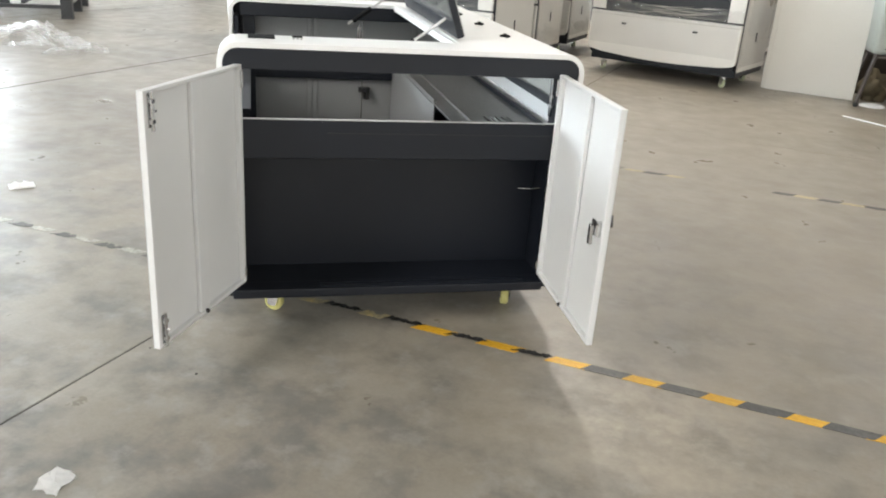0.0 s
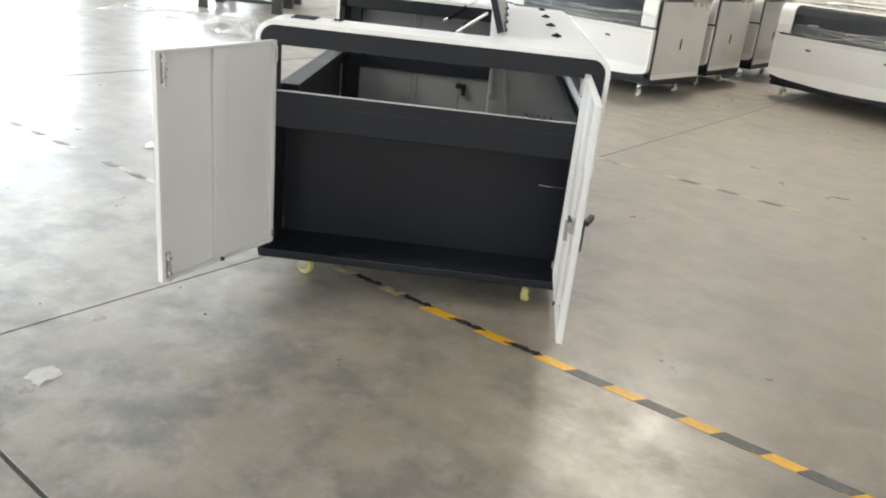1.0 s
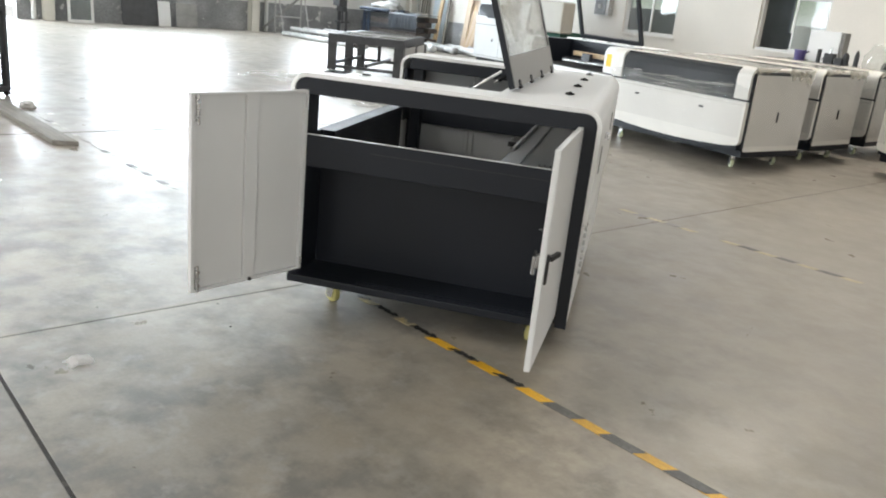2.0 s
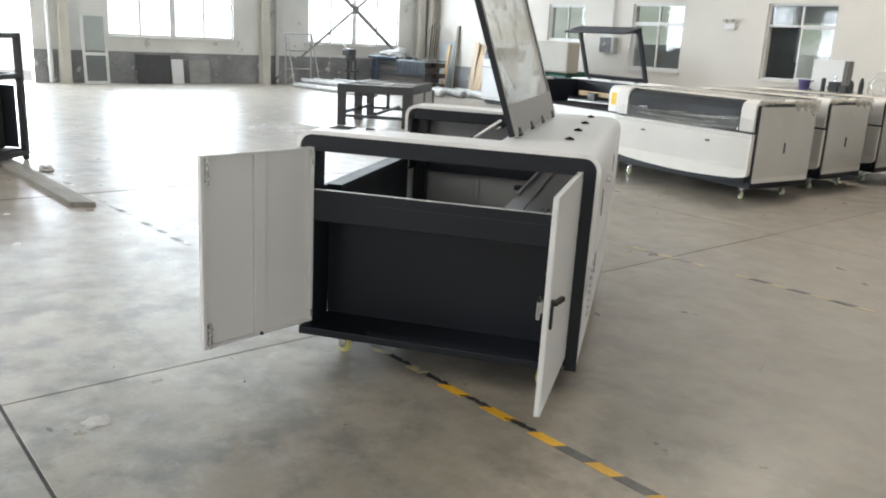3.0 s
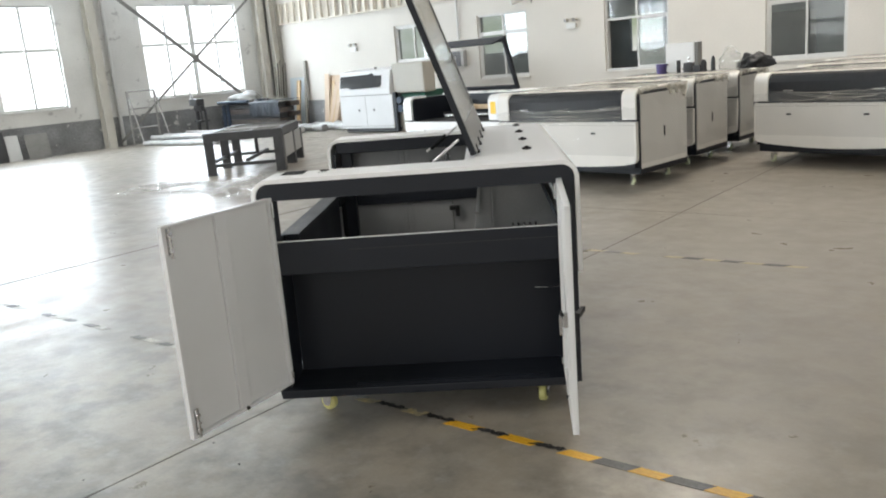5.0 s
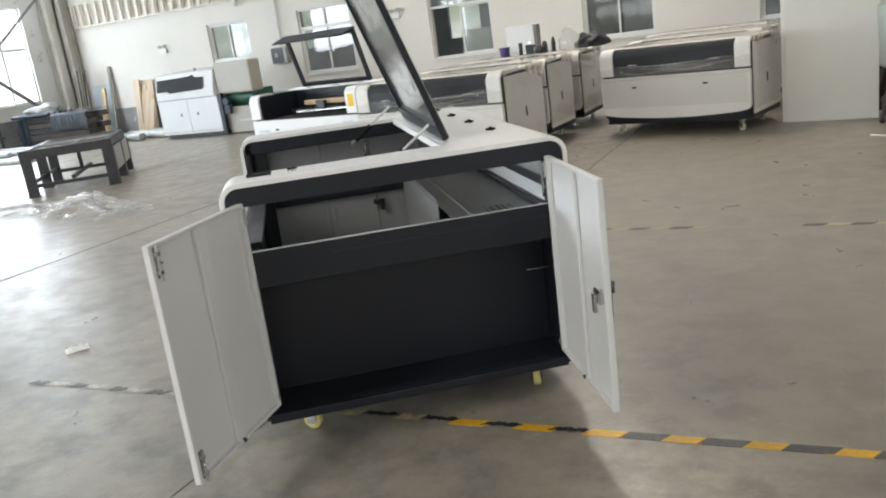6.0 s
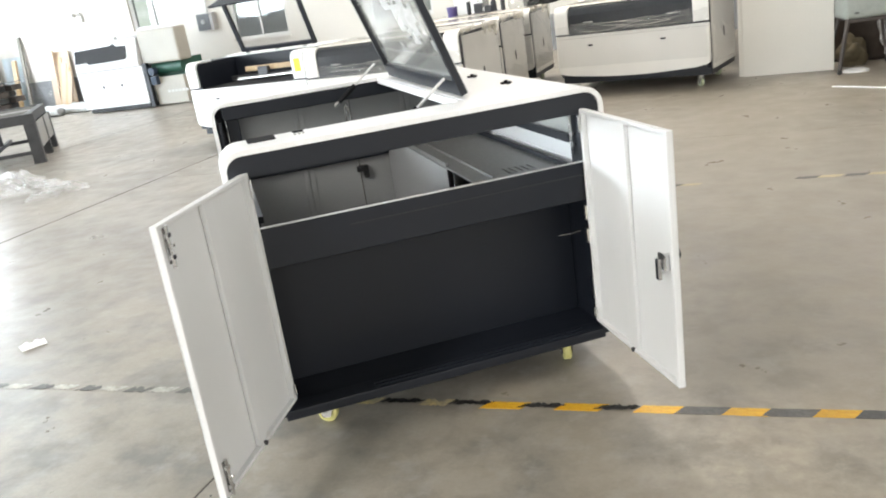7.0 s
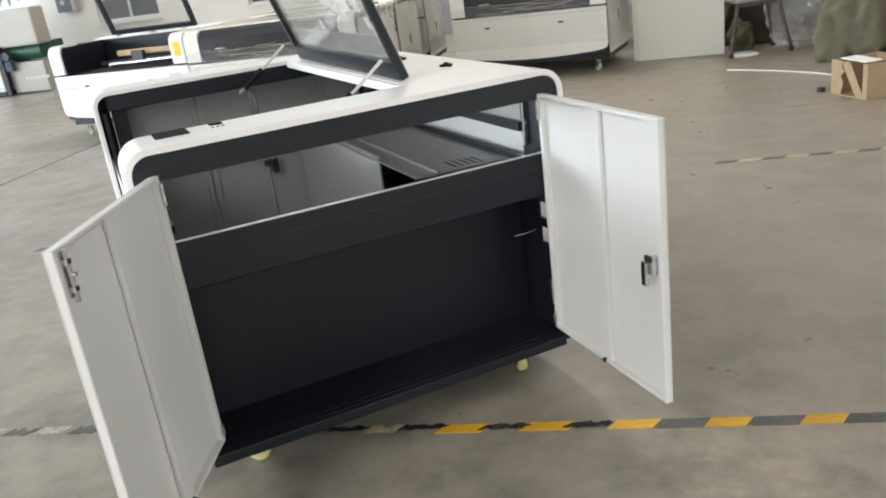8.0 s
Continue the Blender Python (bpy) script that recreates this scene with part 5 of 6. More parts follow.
single("black_bag", lump(0.21, 0.15, 0.17, 8.0, 0.75, 4), BLACK, top_m @ pose(1.98, 0.42, 1.045, 0, 0, 0) @ pose(-0.2, 0, 0.028), "black bag slumped on the cutter", "bag", smooth=True)

# ---- far marking machine at the back ----
far = thing("enclosed_engraver", pose(-2.30, 19.75, 0, 0, 0, -37), "white enclosed engraving machine with an opened beige housing", "machine")
FL = 1.72
part("lower_cabinet", box(0, FL, 0, 0.95, 0.1, 0.86, 0.015), ENGRAVER_WHITE, far, "white lower cabinet")
part("seam", joined([box(0.0, FL, -0.004, 0.006, 0.861, 0.874), box(FL * 0.5 - 0.004, FL * 0.5 + 0.004, -0.003, 0.006, 0.12, 0.855), box(0.0, FL, -0.003, 0.006, 0.15, 0.158)]), GREY_STEEL, far, "grey panel seams")
part("plinth", box(0.08, FL - 0.06, 0.06, 0.9, 0.02, 0.1), BLACK, far)
part("upper_hood", prism([(0.0, 0.875), (0.0, 1.0), (0.10, 1.42), (0.9, 1.48), (0.95, 0.875)], FL - 0.06, "x", 0.0, 0.01), ENGRAVER_WHITE, far, "white sloping hood")
win_out = [(0.05, 1.06), (0.36, 1.06), (0.42, 1.02), (1.36, 1.04), (1.40, 1.08), (1.40, 1.30), (1.16, 1.31), (1.08, 1.37), (0.98, 1.34), (0.05, 1.32)]
wbm = prism(win_out, 0.012, "y", 0.0)
wbm.transform(Matrix(((1, 0, 0, 0.0), (0, 1, 0.238, -0.258), (0, 0, 1, 0), (0, 0, 0, 1))))
part("window", wbm, DARKGLASS_BODY, far, "smoked viewing window")
for x in (0.62, 1.1):
    part("cabinet_lock", box(x, x + 0.03, -0.012, -0.0005, 0.5, 0.56), BLACK, far)
part("end_post", box(FL + 0.0, FL + 0.09, 0.02, 0.12, 0.02, 0.9), CHARCOAL, far)
part("side_housing", box(FL - 0.04, FL + 0.92, 0.1, 0.50, 0.87, 1.54, 0.07, 4), BEIGE, far, "beige raised housing")
part("housing_crease", joined([box(FL + 0.03, FL + 0.80, 0.092, 0.0985, 1.22, 1.232), box(FL + 0.03, FL + 0.80, 0.092, 0.0985, 1.42, 1.43)]), BEIGE, far)
part("inner_roll", joined([rod((FL + 0.1, 0.3, 0.76), (FL + 0.84, 0.3, 0.76), 0.13, 20), box(FL + 0.1, FL + 0.84, 0.34, 0.9, 0.55, 0.90)]), GREEN, far, "dark green roll under the housing")
part("side_base", box(FL + 0.1, FL + 0.86, 0.14, 0.28, 0.03, 0.58, 0.01), BEIGE, far, "beige lower side panel")
for k in range(6):
    part("lettering", box(FL + 0.4 + 0.09 * k, FL + 0.46 + 0.09 * k, 0.134, 0.1395, 0.26, 0.31), PALE, far, "pale lettering bar")
part("drive_motor", joined([rod((FL + 0.2, 0.12, 0.72), (FL + 0.2, 0.0, 0.72), 0.08, 18), box(FL + 0.13, FL + 0.27, 0.02, 0.12, 0.45, 0.62)]), BLUE, far, "blue drive motor")
for x in (0.9, 1.55):
    part("knob", rod((x, 0.4, 1.44), (x, 0.4, 1.50), 0.03, 12), GREY_STEEL, far)

# ---- steel work table ----
bench = thing("steel_table", pose(-3.34, 13.03, 0, 0, 0, 3), "dark steel table frame with a slatted top", "table")
BW, BD, BH = 1.12, 1.75, 0.68
part("side_plate", box(BW + 0.062, BW + 0.072, 0.12, BD - 0.08, 0.20, BH - 0.131), GREY_TRIM, bench, "grey steel side plate")
part("top_frame", joined([box(-0.08, BW + 0.08, -0.06, 0.05, BH - 0.13, BH, 0.004, 1), box(-0.04, BW + 0.04, BD - 0.05, BD + 0.04, BH - 0.13, BH, 0.004, 1), box(-0.04, 0.05, 0.05, BD - 0.05, BH - 0.13, BH, 0.004, 1), box(BW - 0.05, BW + 0.04, 0.05, BD - 0.05, BH - 0.13, BH, 0.004, 1)]), DARK_STEEL, bench, "dark angle iron frame")
part("cross_bar", box(0.05, BW - 0.05, BD / 2 - 0.03, BD / 2 + 0.03, BH - 0.05, BH), PALE, bench, "bare steel cross bar")
part("cross_bar", box(BW * 0.55, BW * 0.55 + 0.05, 0.05, BD / 2 - 0.03, BH - 0.06, BH - 0.002), GREY_STEEL, bench)
slat_me = mesh_of("slat", box(0.05, BW - 0.05, -0.004, 0.004, BH - 0.06, BH - 0.012))
slat_me.materials.append(GREY_STEEL)
y = 0.09
while y < BD - 0.06:
    if abs(y - BD / 2) > 0.04:
        shared("slat", slat_me, bench, pose(0, y, 0))
    y += 0.055
for x in (0, BW):
    for y in (0, BD * 0.55, BD):
        lg = part("leg", joined([box(x - 0.075, x + 0.075, y - 0.06, y - 0.045, 0.012, BH - 0.13), box(x - 0.075 if not x else x + 0.06, x - 0.06 if not x else x + 0.075, y - 0.045, y + 0.09, 0.012, BH - 0.13)]), DARK_STEEL, bench)
        part("foot", box(x - 0.08, x + 0.08, y - 0.08, y + 0.08, 0, 0.012), DARK_STEEL, lg)
for y in (0.0, BD):
    part("stretcher", box(0.05, BW - 0.05, y - 0.025, y + 0.025, 0.13, 0.18), DARK_STEEL, bench)
for x in (0.0, BW * 0.5, BW):
    part("stretcher", box(x - 0.025, x + 0.025, 0.05, BD - 0.05, 0.181, 0.23), DARK_STEEL, bench)
part("stretcher", bar((BW * 0.5, BD * 0.5, 0.2), (BW * 0.5, BD * 0.5, BH - 0.1), 0.05, 0.05), DARK_STEEL, bench)

# ---- crumpled plastic on the floor ----
def crumple(name, m, sx, sy, hgt, seed, mat, label, category, rough=True):
    def lift(u, v):
        e = min(u, 1 - u, v, 1 - v) * 5
        p = Vector((u * 7, v * 7, seed))
        ridge = (1 - abs(noise.noise(p * 0.9))) ** 4 * 0.55 + (1 - abs(noise.noise(p * 2.3 + Vector((3, 1, 0))))) ** 5 * 0.3
        return max(0.004, min(1.0, e) * hgt * max(0.02, 0.15 + 0.75 * noise.noise(p * 0.5) + ridge))
    bm = sheet(sx, sy, 90, 90, lift)
    bmesh.ops.delete(bm, geom=[f for f in bm.faces if rough and noise.noise(Vector((f.calc_center_median().x * 5 / sx, f.calc_center_median().y * 5 / sy, seed))) > 0.22 + 0.5 * (0.5 - max(abs(f.calc_center_median().x / sx), abs(f.calc_center_median().y / sy)))], context="FACES")
    for v in bm.verts:
        p = Vector((v.co.x * 2.2, v.co.y * 2.2, seed))
        v.co.x += 0.16 * sx * noise.noise(p)
        v.co.y += 0.16 * sy * noise.noise(p + Vector((5, 3, 0)))
    return single(name, bm, mat, m, label, category, smooth=not rough)


crumple("plastic_sheet", pose(-2.35, 11.25, 0, 0, 0, 30), 0.95, 1.5, 0.15, 2.0, CLEARBAG, "crumpled clear plastic sheeting on the floor", "plastic sheet")
crumple("plastic_sheet", pose(-3.45, 11.75, 0, 0, 0, -12), 1.7, 0.6, 0.085, 5.0, CLEARBAG, "flattened clear plastic film on the floor", "plastic sheet")
crumple("plastic_sheet", pose(-1.6, 10.25, 0, 0, 0, 10), 0.65, 0.5, 0.06, 7.0, CLEARBAG, "scrap of clear plastic film on the floor", "plastic sheet")
crumple("plastic_scrap", pose(-1.065, 5.3, 0, 0, 0, 20), 0.14, 0.1, 0.02, 9.0, PAPER, "small white plastic scrap on the floor", "litter", False)


def paper_scrap(m, s, label):
    bm = bmesh.new()
    crease = random.Random(int(s * 100))
    nx, ny = (6, 5) if s > 0.5 else (3, 3)
    grid = []
    for j in range(ny):
        for i in range(nx):
            u, v = i / (nx - 1) - 0.5, j / (ny - 1) - 0.5
            z = 0.02 + 0.016 * (1 - 2 * abs(u)) * (0.5 + v) + crease.uniform(-0.004, 0.005)
            grid.append(bm.verts.new(Vector((0.115 * u + crease.uniform(-0.009, 0.009), 0.09 * v + 0.02 * u + crease.uniform(-0.009, 0.009), z)) * s))
    for j in range(ny - 1):
        for i in range(nx - 1):
            a, b, c, d = grid[j * nx + i], grid[j * nx + i + 1], grid[j * nx + nx + i + 1], grid[j * nx + nx + i]
            for f in (((a, b, c), (a, c, d)) if crease.random() < 0.5 else ((a, b, d), (b, c, d))):
                bm.faces.new(f)
    ret = bmesh.ops.solidify(bm, geom=bm.faces[:], thickness=0.002 * s)
    low = min(v.co.z for v in bm.verts)
    for v in bm.verts:
        v.co.z -= low
    return single("paper_scrap", bm, PAPER, m, label, "litter")


paper_scrap(pose(-0.368, 2.572, 0, 0, 0, 60), 0.82, "folded white paper scrap on the concrete")
rnd = random.Random(11)
for k, (x, y) in enumerate(((-3.9, 6.9), (-2.5, 4.6), (-3.2, 5.3))):
    paper_scrap(pose(x, y, 0, 0, 0, 50 * k), 0.45, "tiny white scrap on the concrete")
single("debris", lump(0.05, 0.018, 0.008, 3.0, 0.6, 2), GREY_STEEL, pose(0.39, 3.71, 0, 0, 0, -25), "grey scrap of foil under the cutter", "litter")

for k, (x, y, s) in enumerate(((-0.19, 3.317, 0.0045), (-0.018, 3.111, 0.0055), (-0.635, 3.052, 0.0045))):
    single("grit", lump(s, s * 0.7, s * 0.7, 40.0 + k, 0.5, 2), RUBBER, pose(x, y, 0, 0, 0, 40 * k), "tiny black crumb of rubber on the concrete", "litter", group="crumbs on the floor")

# ---- trolley frame and plank at the left ----
TRO = pose(-4.90, 7.50, 0, 0, 0, 188)
tro = thing("steel_trolley", TRO, "black steel trolley frame loaded with a dark crate", "trolley")
for x in (0.0, 0.95):
    for y in (0.0, 0.55):
        part("post", box(x - 0.03, x + 0.03, y - 0.03, y + 0.03, 0.06, 1.34), DARK_STEEL, tro)
for z in (0.08, 0.90, 1.31):
    part("rail", joined([box(0.03, 0.92, -0.03, 0.03, z - 0.025, z + 0.025), box(0.03, 0.92, 0.52, 0.58, z - 0.025, z + 0.025), box(-0.03, 0.03, 0.03, 0.52, z - 0.025, z + 0.025), box(0.92, 0.98, 0.03, 0.52, z - 0.025, z + 0.025)]), DARK_STEEL, tro)
part("deck", box(0.03, 0.92, 0.03, 0.52, 0.105, 0.13), DARK_STEEL, tro)
part("panel", box(0.04, 0.91, 0.04, 0.06, 0.14, 0.80, 0.01), TARP, tro, "dark side panel")
part("wheel", joined([rod((x, y - 0.02, 0.03), (x, y + 0.02, 0.03), 0.03, 14) for x in (0.0, 0.95) for y in (0.0, 0.55)]), RUBBER, tro)
crate = thing("dark_crate", TRO @ pose(0.15, 0.09, 0.131), "dark moulded crate on the trolley", "crate")
part("body", box(0, 0.62, 0, 0.4, 0.0, 0.72, 0.05, 3), BLACK, crate)
part("lid", box(0.02, 0.6, 0.02, 0.38, 0.721, 0.77, 0.02, 2), DARK_STEEL, crate)
single("plank", prism([(-0.11, -0.085), (2.7, -0.085), (2.7, 0.085), (0.0, 0.085)], 0.04, "z", 0.0, 0.003), GREYWOOD, pose(-2.92, 5.81, 0, 0, 0, 145), "long weathered timber plank on the floor", "plank")
single("rag", lump(0.08, 0.06, 0.06, 6.0, 0.4, 3), PALE, pose(-4.28, 7.05, 0, 0, 0, 0), "small grey rag on the floor", "litter")

# ---- right hand side: board, tub stand, sacks, carton ----
bd = thing("tall_board", pose(6.05, 8.83, 0, 0, 0, -43.5), "tall white board standing on its edge", "board")
part("sheet", box(0, 0.94, 0, 0.03, 0, 1.95, 0.003, 1), BOARD, bd)
part("sheet", box(-0.05, 0.80, 0.035, 0.06, 0, 1.90, 0.003, 1), BOARD, bd)
stand = thing("tool_stand", pose(6.50, 7.85, 0, 0, 0, -26), "pale grey-green enamel tub on a rusty splayed stand", "stand")
for x, y, lean, deep in ((0, 0, 1, 1), (0.64, 0, -1, 1), (0.0, 0.50, 1, -1), (0.64, 0.50, -1, -1)):
    leg = part("leg", bar((x, y, 0.045), (x + 0.11 * lean, y + 0.10 * deep, 0.55), 0.03, 0.03), RUSTY, stand, "rusty steel leg")
    part("foot_wheel", rod((x, y - 0.014, 0.026), (x, y + 0.014, 0.026), 0.026, 14), RUBBER, leg)
for y in (0.105, 0.395):
    part("rail", bar((0.09, y, 0.525), (0.55, y, 0.525), 0.028, 0.028), RUSTY, stand)
tub = box(0.075, 0.60, 0.085, 0.50, 0.542, 1.22, 0.075, 5)
for v in tub.verts:
    flare = 1.0 + 0.22 * (v.co.z - 0.542)
    v.co.x, v.co.y = 0.3375 + (v.co.x - 0.3375) * flare, 0.2925 + (v.co.y - 0.2925) * flare
part("tub", tub, MINT, stand, "chipped pale grey-green enamel tub", smooth=True)
part("chip", lump(0.022, 0.006, 0.012, 5.0, 0.5, 3), DARK_STEEL, stand, "bare spot where enamel is chipped", m=pose(0.19, 0.076, 0.60))
for k in range(2):
    loop = [(0.06 + 0.20 * k + 0.34 * u, 0.045 - 0.02 * k, 1.16 - 1.5 * (0.26 + 0.12 * k) * u * (1 - u)) for u in [a / 14 for a in range(15)]]
    part("cable", hose(loop, 0.009, 6), BLACK, stand, "black cable hanging in a loop")
single("rag_bag", lump(0.16, 0.14, 0.3, 31.0, 0.5, 4), TAN, pose(7.0, 8.22, 0), "tan cloth bag slumped under the enamel tub", "bag", smooth=True)
single("round_lid", joined([rod((0, 0, 0), (0, 0, 0.012), 0.13, 28), rod((0, 0, 0.012), (0, 0, 0.02), 0.11, 28)]), PAPER, pose(6.74, 7.88, 0), "round white plastic lid on the floor", "lid")
cable = []
for i in range(25):
    u = i / 24
    cable.append((5.965 + 0.30 * math.sin(u * math.pi) * 0.35 + 0.12 * u, 7.36 - 1.45 * u, 0.008))
single("white_cable", hose(cable, 0.006, 6), PAPER, pose(0, 0, 0), "white cable lying in a curve on the floor", "cable")
cart = thing("carton", pose(5.43, 5.39, 0, 0, 0, -14), "torn brown cardboard carton lying open", "carton")
cw, cd, chh = 0.40, 0.41, 0.27
part("floor_flap", box(0, cw, 0, cd, 0, 0.006), CARD, cart)
part("side", box(0, 0.006, 0, 0.05, 0.006, chh), CARD, cart)
part("side", prism([(0.30, 0.006), (cd, 0.006), (cd, chh), (0.28, chh), (0.29, 0.22), (0.26, 0.19), (0.30, 0.15), (0.27, 0.10)], 0.006, "x", 0.0), CARD, cart, "torn cardboard side")
part("side", prism([(0.04, 0.0), (0.13, 0.0), (0.31, 0.26), (0.21, 0.27)], 0.006, "x", 0.008), CARD, cart, "hanging cardboard flap")
part("side", box(cw - 0.006, cw, 0, cd, 0.006, chh), CARD, cart)
part("end", box(0.006, cw - 0.006, 0, 0.006, 0.006, chh), CARD, cart)
part("end", box(0.006, cw - 0.006, cd - 0.006, cd, 0.006, chh), CARD, cart)
part("flap", bar((0.09, 0.05, chh + 0.008), (0.09, 0.33, chh + 0.014), 0.15, 0.006), PAPER, cart, "white sheet on top")
single("tape_roll", joined([rod((0, 0, 0), (0, 0, 0.03), 0.032, 20), rod((0, 0, 0.03), (0, 0, 0.034), 0.026, 20)]), BLACK, pose(5.55, 5.90, 0), "small black roll on the floor", "tape roll")
single("sack", lump(0.42, 0.36, 0.95, 12.0, 0.4, 5), OLIVE, pose(7.05, 6.7, 0, 0, 0, 0), "bulging olive woven sack on the floor", "sack", smooth=True)
single("sack", lump(0.5, 0.45, 0.85, 15.0, 0.55, 5), GREYSACK, pose(7.45, 6.05, 0, 0, 0, 0), "grey quilted sack slumped on the floor", "sack", smooth=True)
single("clear_sack", lump(0.3, 0.3, 0.7, 17.0, 0.5, 5), CLEARBAG, pose(7.45, 7.75, 0, 0, 0, 0), "clear plastic sack stuffed with film", "sack", smooth=True)
single("quilt", lump(0.6, 0.38, 0.85, 21.0, 0.4, 4), BROWN, pose(7.55, 8.5, 0, 0, 0, -43), "dark brown quilt heaped against the table", "quilt", smooth=True)
wt = thing("work_table", pose(7.2, 8.5, 0, 0, 0, -43), "low table covered with clutter and hanging cables", "table")
part("tabletop", box(0, 2.6, 0, 0.8, 0.72, 0.76, 0.005), GREY_STEEL, wt)
for x in (0.04, 2.5):
    for y in (0.04, 0.7):
        part("leg", box(x, x + 0.05, y, y + 0.05, 0, 0.72), DARK_STEEL, wt)
part("back_panel", box(0.1, 2.5, 0.74, 0.77, 0.0, 0.72), DARK_STEEL, wt)
single("cable_coil", joined([hose([(0.16 * math.cos(a * 0.5 + k), 0.02 * k, 0.16 + 0.14 * math.sin(a * 0.5 + k)) for a in range(14)], 0.01, 6) for k in range(3)]), RUBBER, pose(7.35, 8.45, 0.765, 0, 0, -43), "loose coil of black cable on the table", "cable")

# ---- things along the far walls ----
def leaning(name, m, w, h, t, mat, label, category, group=""):
    return single(name, box(0, w, -t, 0, 0, h, 0.003, 1), mat, m, label, category, group)


scr = thing("loose_door", far_hall(0.42, -10.5, 0.006, 0, 0, 90) @ pose(0, 0, 0, -4), "white glazed door leaning on the wall", "door")
part("frame", joined([box(0, 0.06, -0.04, 0, 0, 1.66), box(0.52, 0.58, -0.04, 0, 0, 1.66), box(0.06, 0.52, -0.04, 0, 0, 0.07), box(0.06, 0.52, -0.04, 0, 1.59, 1.66), box(0.06, 0.52, -0.04, 0, 0.67, 0.74)]), ALU, scr)
part("pane", box(0.06, 0.52, -0.022, -0.018, 0.07, 0.67), PANE, scr)
part("pane", box(0.06, 0.52, -0.022, -0.018, 0.74, 1.59), PANE, scr)
leaning("dark_board", far_hall(0.18, -9.19, 0, 0, 0, 90) @ pose(0, 0, 0.004, -8), 0.87, 0.72, 0.02, DARK_STEEL, "dark sheet leaning on the wall", "board", "leaning boards")
leaning("grey_board", far_hall(0.22, -8.31, 0, 0, 0, 90) @ pose(0, 0, 0.004, -10), 0.30, 0.62, 0.02, PALE, "pale grey panel leaning on the wall", "board", "leaning boards")
leaning("grey_board", far_hall(0.22, -7.86, 0, 0, 0, 90) @ pose(0, 0, 0.004, -10), 0.55, 0.60, 0.02, GREY_STEEL, "grey panel leaning on the wall", "board", "leaning boards")
rack = thing("pipe_rack", far_hall(0.45, -5.24, 0, 0, 0, 90), "rusty tube frame standing by the wall", "rack")
for x in (0.0, 0.77):
    part("post", rod((x, 0, 0), (x, 0, 1.42), 0.022), GREY_TRIM, rack)
    part("post", rod((x + 0.06, -0.45, 0), (x, -0.02, 1.42), 0.02), GREY_TRIM, rack)
for z in (0.45, 0.95, 1.40):
    part("rung", rod((0, 0, z), (0.77, 0, z), 0.02), GREY_TRIM, rack)
# bundles of wrapped rolls on the floor
rr = random.Random(5)
ROLLFILM = material("pale film over rolls", (0.42, 0.42, 0.41), 0.35, vary=0.2, scale=7, fine=40, bump=0.05, spots=0.4, spot_scale=4)


def lumpy_roll(length, radius, seed):
    """A long roll with slack film, tied in at intervals, lying on its lower side."""
    bm = bmesh.new()
    rings = []
    for i in range(49):
        u = i / 48
        tie = 1 - 0.22 * max(0.0, math.cos(u * length * 9 + seed)) ** 8
        ring = []
        for j in range(14):
            a = 2 * math.pi * j / 14
            r = radius * tie * (1 + 0.22 * noise.noise(Vector((u * length * 3, math.cos(a) * 1.3, math.sin(a) * 1.3 + seed * 7))))
            ring.append(bm.verts.new((u * length, r * math.cos(a) + 0.04 * noise.noise(Vector((u * 3, seed, 0))), max(0.0, radius + r * math.sin(a)))))
        rings.append(ring)
    for a, b in zip(rings, rings[1:]):
        for j in range(14):
            bm.faces.new((a[j], a[(j + 1) % 14], b[(j + 1) % 14], b[j]))
    bm.faces.new(rings[0][::-1])
    bm.faces.new(rings[-1])
    bmesh.ops.recalc_face_normals(bm, faces=bm.faces[:])
    return bm


for k in range(14):
    single("film_roll", lumpy_roll(2.8 + rr.uniform(-0.6, 0.5), 0.06, k), (ROLLFILM, GREY_TRIM, ROLLFILM, RUSTY)[k % 4], far_hall(0.70 + rr.uniform(0, 0.35), -5.25 + 0.155 * k, 0.115 if k in (2, 5, 9) else 0.0, 0, 0, 5 + rr.uniform(-4, 4)), "long lumpy roll wrapped in pale film on the floor", "roll", group="wrapped rolls", smooth=True)
for k in range(4):
    single("film_roll", lumpy_roll(1.7, 0.095, 20 + k), (ROLLFILM, GREY_TRIM)[k % 2], far_hall(2.6 + 0.5 * k, -2.3 + 0.32 * k, 0, 0, 0, -12), "long roll wrapped in grey film on the floor", "roll", group="wrapped rolls", smooth=True)
pal = thing("steel_stack", far_hall(0.50, -2.55, 0, 0, 0, 8), "stack of dark steel frames with blue straps", "stack")
for k in range(5):
    for y in (0.05, 0.42):
        part("beam", box(0.0 + 0.05 * math.sin(k * 5 + y * 9), 2.3 + 0.12 * math.sin(k * 3 + y * 4), y, y + 0.33, 0.10 + 0.14 * k, 0.225 + 0.14 * k, 0.006), RUSTY if (k + int(y > 0.2)) % 2 else DARK_STEEL, pal)
for x in (0.06, 0.24):
    part("strap", joined([box(x, x + 0.12, 0.03, 0.048, 0.02, 0.80), box(x, x + 0.12, 0.03, 0.77, 0.785, 0.80)]), BLUE, pal, "blue strap")
for x in (0.2, 1.1, 2.0):
    part("bearer", box(x, x + 0.1, 0.0, 0.8, 0, 0.10), WOOD, pal)
single("grey_bundle", lump(0.5, 0.3, 0.3, 31.0, 0.5, 4), GREY_STEEL, far_hall(1.15, -2.05, 0.802, 0, 0, 8), "grey padded bundle lying on the steel stack", "bundle", smooth=True)
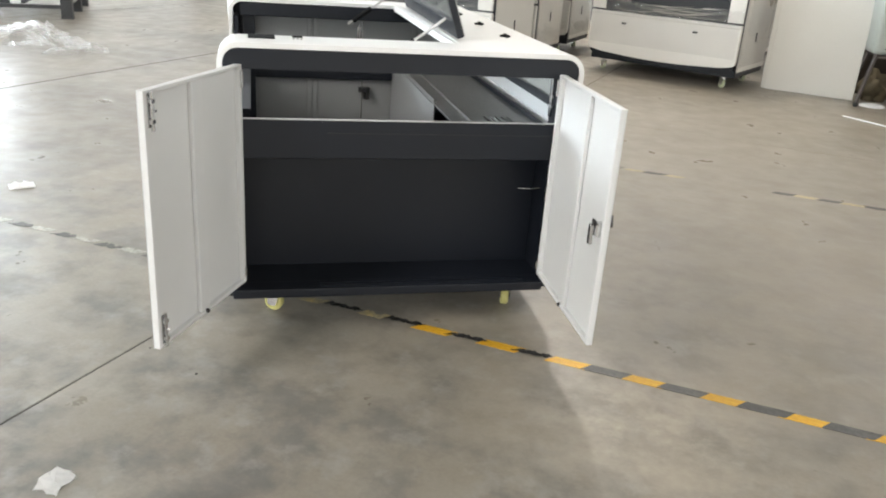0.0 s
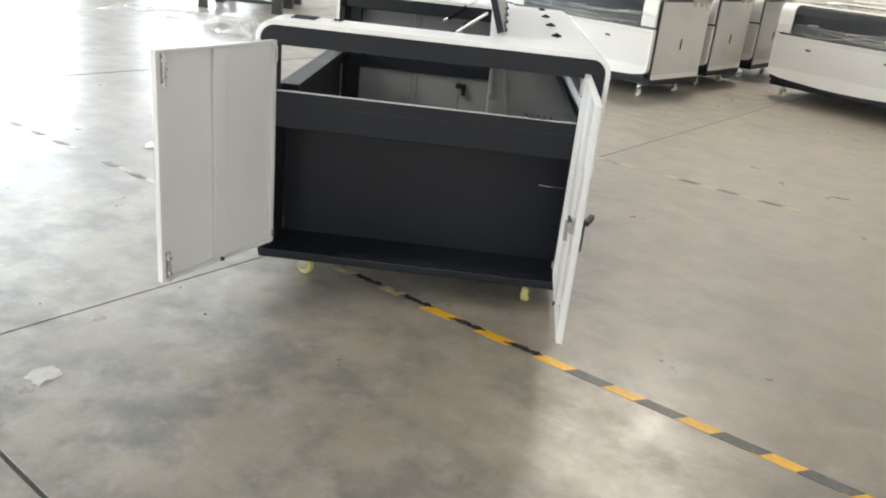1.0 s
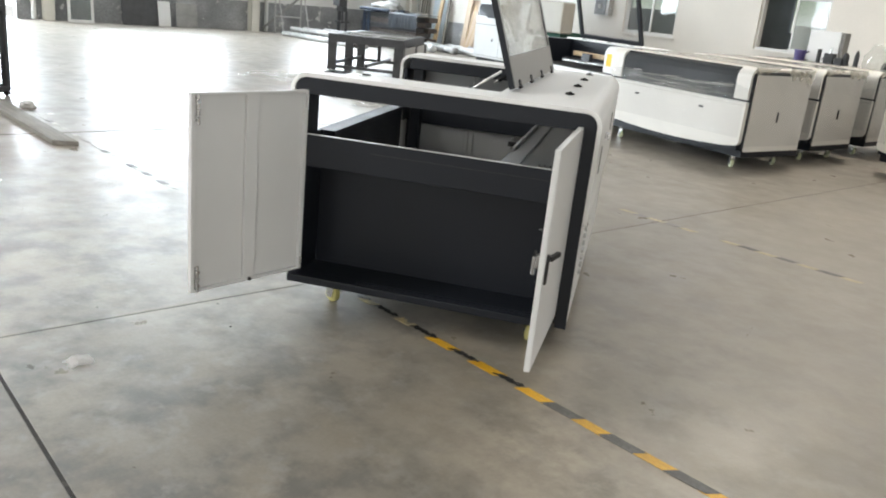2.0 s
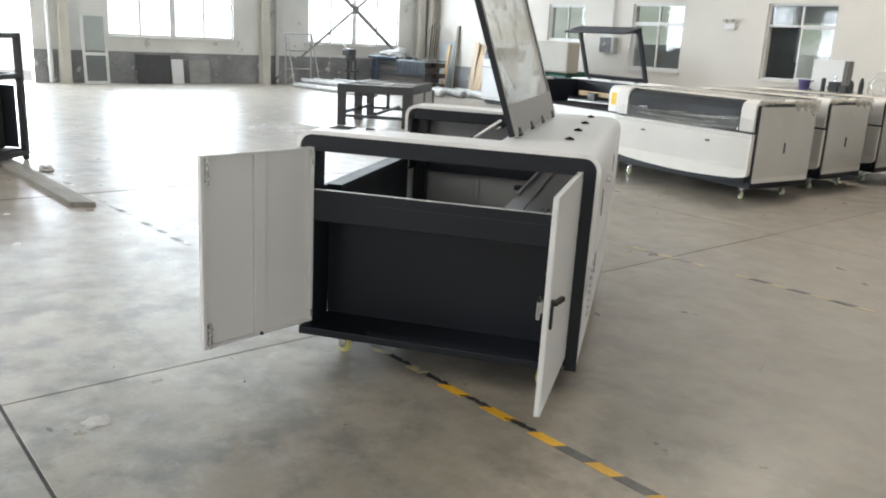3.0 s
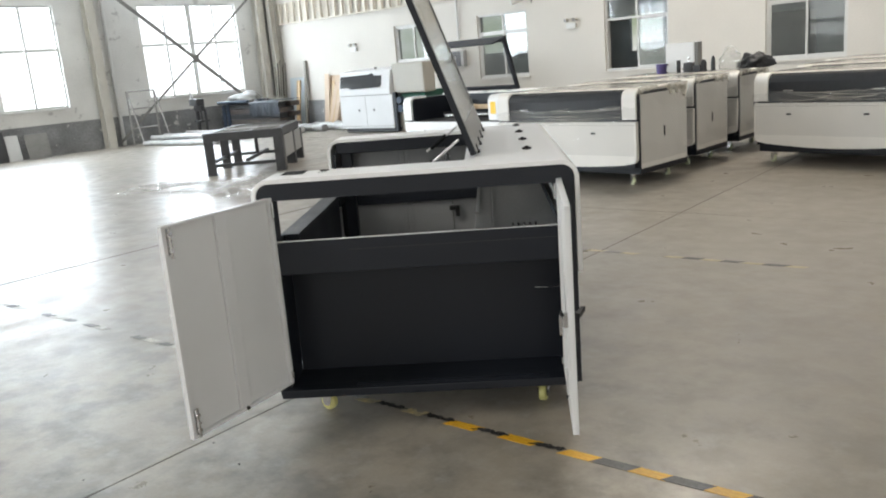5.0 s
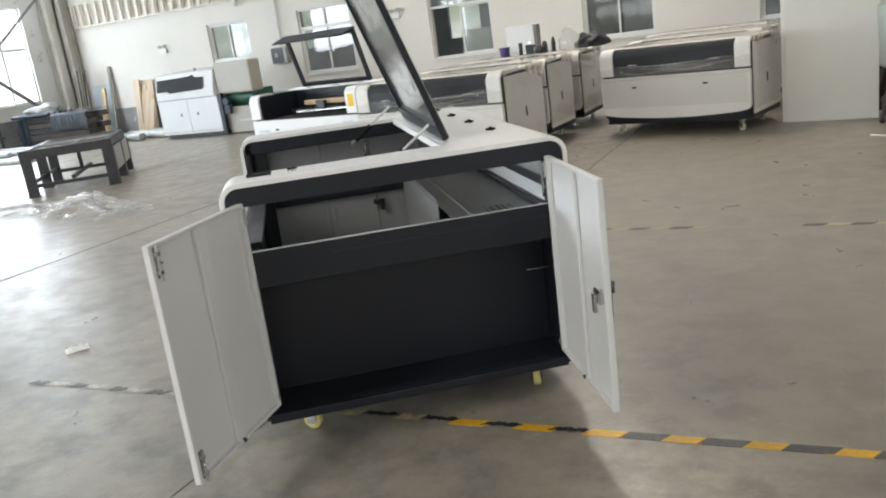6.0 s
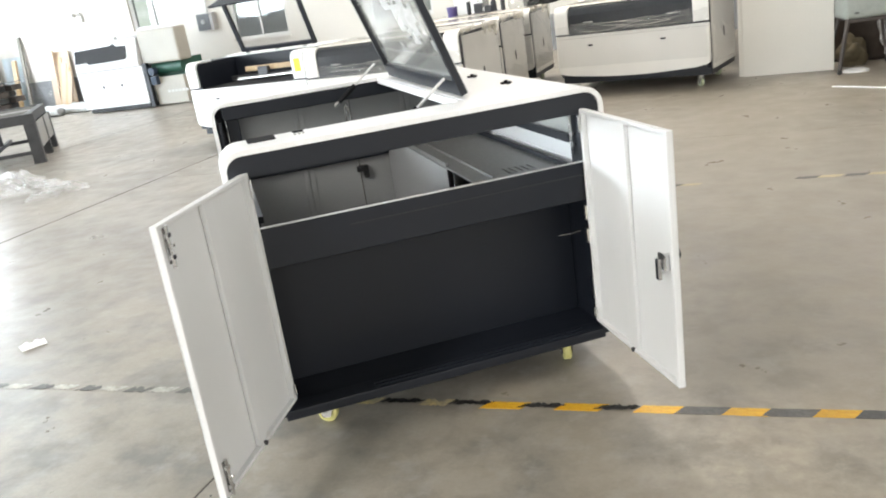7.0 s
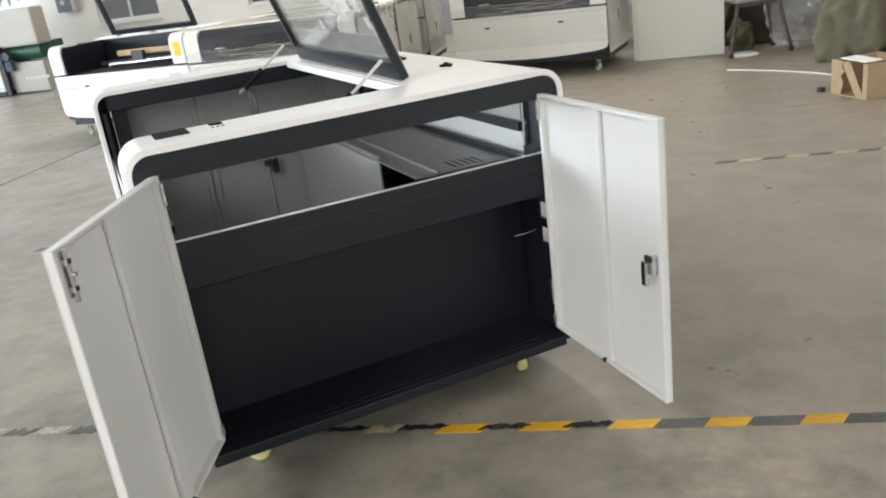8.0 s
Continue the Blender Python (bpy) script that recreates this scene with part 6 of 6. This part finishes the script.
def draped(length, depth, height, seed):
    """A cover over a stack: flat on top, hanging in folds at the front."""
    bm = bmesh.new()
    rows = []
    for j in range(41):
        row = []
        s = j / 40 * (depth + height * 0.8)
        for i in range(61):
            u = i / 60
            fold = noise.noise(Vector((u * 9, seed, j * 0.03)))
            if s < depth:
                y, z = depth - s, height + 0.03 + 0.05 * abs(noise.noise(Vector((u * 5, s * 3, seed)))) 
            else:
                k = s - depth
                y, z = -0.03 - 0.07 * abs(fold) * min(1, k * 4), height + 0.02 - k * (0.45 + 0.55 * abs(noise.noise(Vector((u * 2.3, seed + 4, 0)))) + 0.1)
            row.append(bm.verts.new((length * u + 0.02 * fold, y, z)))
        rows.append(row)
    for a, b in zip(rows, rows[1:]):
        for i in range(60):
            bm.faces.new((a[i], b[i], b[i + 1], a[i + 1]))
    return bm


part("cover", draped(1.15, 0.85, 0.80, 3.0), TARP, pal, "dark blue tarpaulin draped over the stack", m=pose(1.25, -0.01, 0.005), smooth=True)
for k in range(5):
    part("tube", rod((0.02 + 0.03 * k, -0.05 + 0.16 * k, 0.80 + 0.06), (1.18 + 0.05 * k, 0.02 + 0.14 * k, 0.80 + 0.06), 0.045, 12), (BLUE, RUSTY, TARP)[k % 3], pal, "blue-grey steel tube")
vise = thing("bench_drill", far_hall(0.62, -3.35, 0), "dark upright workshop drill", "drill")
part("base", box(-0.2, 0.2, -0.2, 0.2, 0, 0.06), DARK_STEEL, vise)
part("column", rod((0, 0, 0.06), (0, 0, 1.0), 0.05), DARK_STEEL, vise)
part("head", joined([box(-0.16, 0.22, -0.12, 0.12, 0.86, 1.05, 0.02), box(-0.05, 0.3, -0.06, 0.06, 0.72, 0.86), rod((0.18, 0, 0.4), (0.18, 0, 0.86), 0.025), box(0.02, 0.34, -0.14, 0.14, 0.42, 0.46)]), DARK_STEEL, vise)
part("column", rod((0.26, 0.08, 0.06), (0.26, 0.08, 0.75), 0.035), DARK_STEEL, vise)
part("lever", rod((-0.1, 0, 0.95), (-0.5, 0.1, 1.4), 0.018), GREY_STEEL, vise)
# sheets and timber against the back wall
leaning("pale_sheet", far_hall(0.62, -0.10, 0.006) @ pose(0, 0, 0, -5), 0.72, 1.70, 0.02, BLUE_SHEET, "pale blue sheet leaning on the back wall", "board", "leaning boards")
leaning("batten", far_hall(1.42, -0.2, 0.006) @ pose(0, 0, 0, -6), 0.10, 1.85, 0.05, GREYWOOD, "grey timber batten leaning on the wall", "batten", "leaning timber")
leaning("batten", far_hall(1.18, -0.35, 0.006) @ pose(0, 0, 0, -9), 0.14, 1.3, 0.06, WOOD, "short pale timber leaning on the wall", "batten", "leaning timber")
single("card_tube", joined([rod((0, 0, 0), (0, 0, 0.83), 0.19, 24), rod((0, 0, 0.83), (0, 0, 0.85), 0.2, 24)]), BEIGE, far_hall(0.85, -0.62, 0), "beige cardboard drum standing on the floor", "drum")
PLY = material("pinkish plywood", (0.52, 0.40, 0.29), 0.6, vary=0.12, scale=3, fine=70, stretch=(6, 6, 0.6))
leaning("plywood", far_hall(2.42, -0.16, 0.006) @ pose(0, 0, 0, -5), 0.62, 1.36, 0.018, PLY, "tall pinkish plywood sheet leaning on the wall", "plywood", "leaning timber")
for k, (dx, dy, w, h, tilt) in enumerate(((0.04, -0.34, 0.20, 1.40, -2), (0.30, -0.42, 0.12, 1.22, 5), (0.42, -0.50, 0.16, 1.08, 8), (0.62, -0.58, 0.10, 0.98, 11), (0.78, -0.66, 0.14, 0.86, 7))):
    leaning("plywood", far_hall(2.42 + dx, dy, 0.03) @ pose(0, 0, 0, -9 - k, tilt), w, h, 0.022, WOOD if k % 2 else PLY, "narrow plywood offcut leaning on the stack", "plywood", "leaning timber")
for k in range(5):
    leaning("batten", far_hall(0.66, -0.62 + 0.07 * k, 0.006) @ pose(0, 0, 0, -3 - 0.5 * k, 0, -60 + 8 * k), 0.05, 1.75 + 0.09 * (k % 3), 0.03, RUSTY if k % 2 else GREYWOOD, "tall brown batten standing in the corner", "batten", "leaning timber")
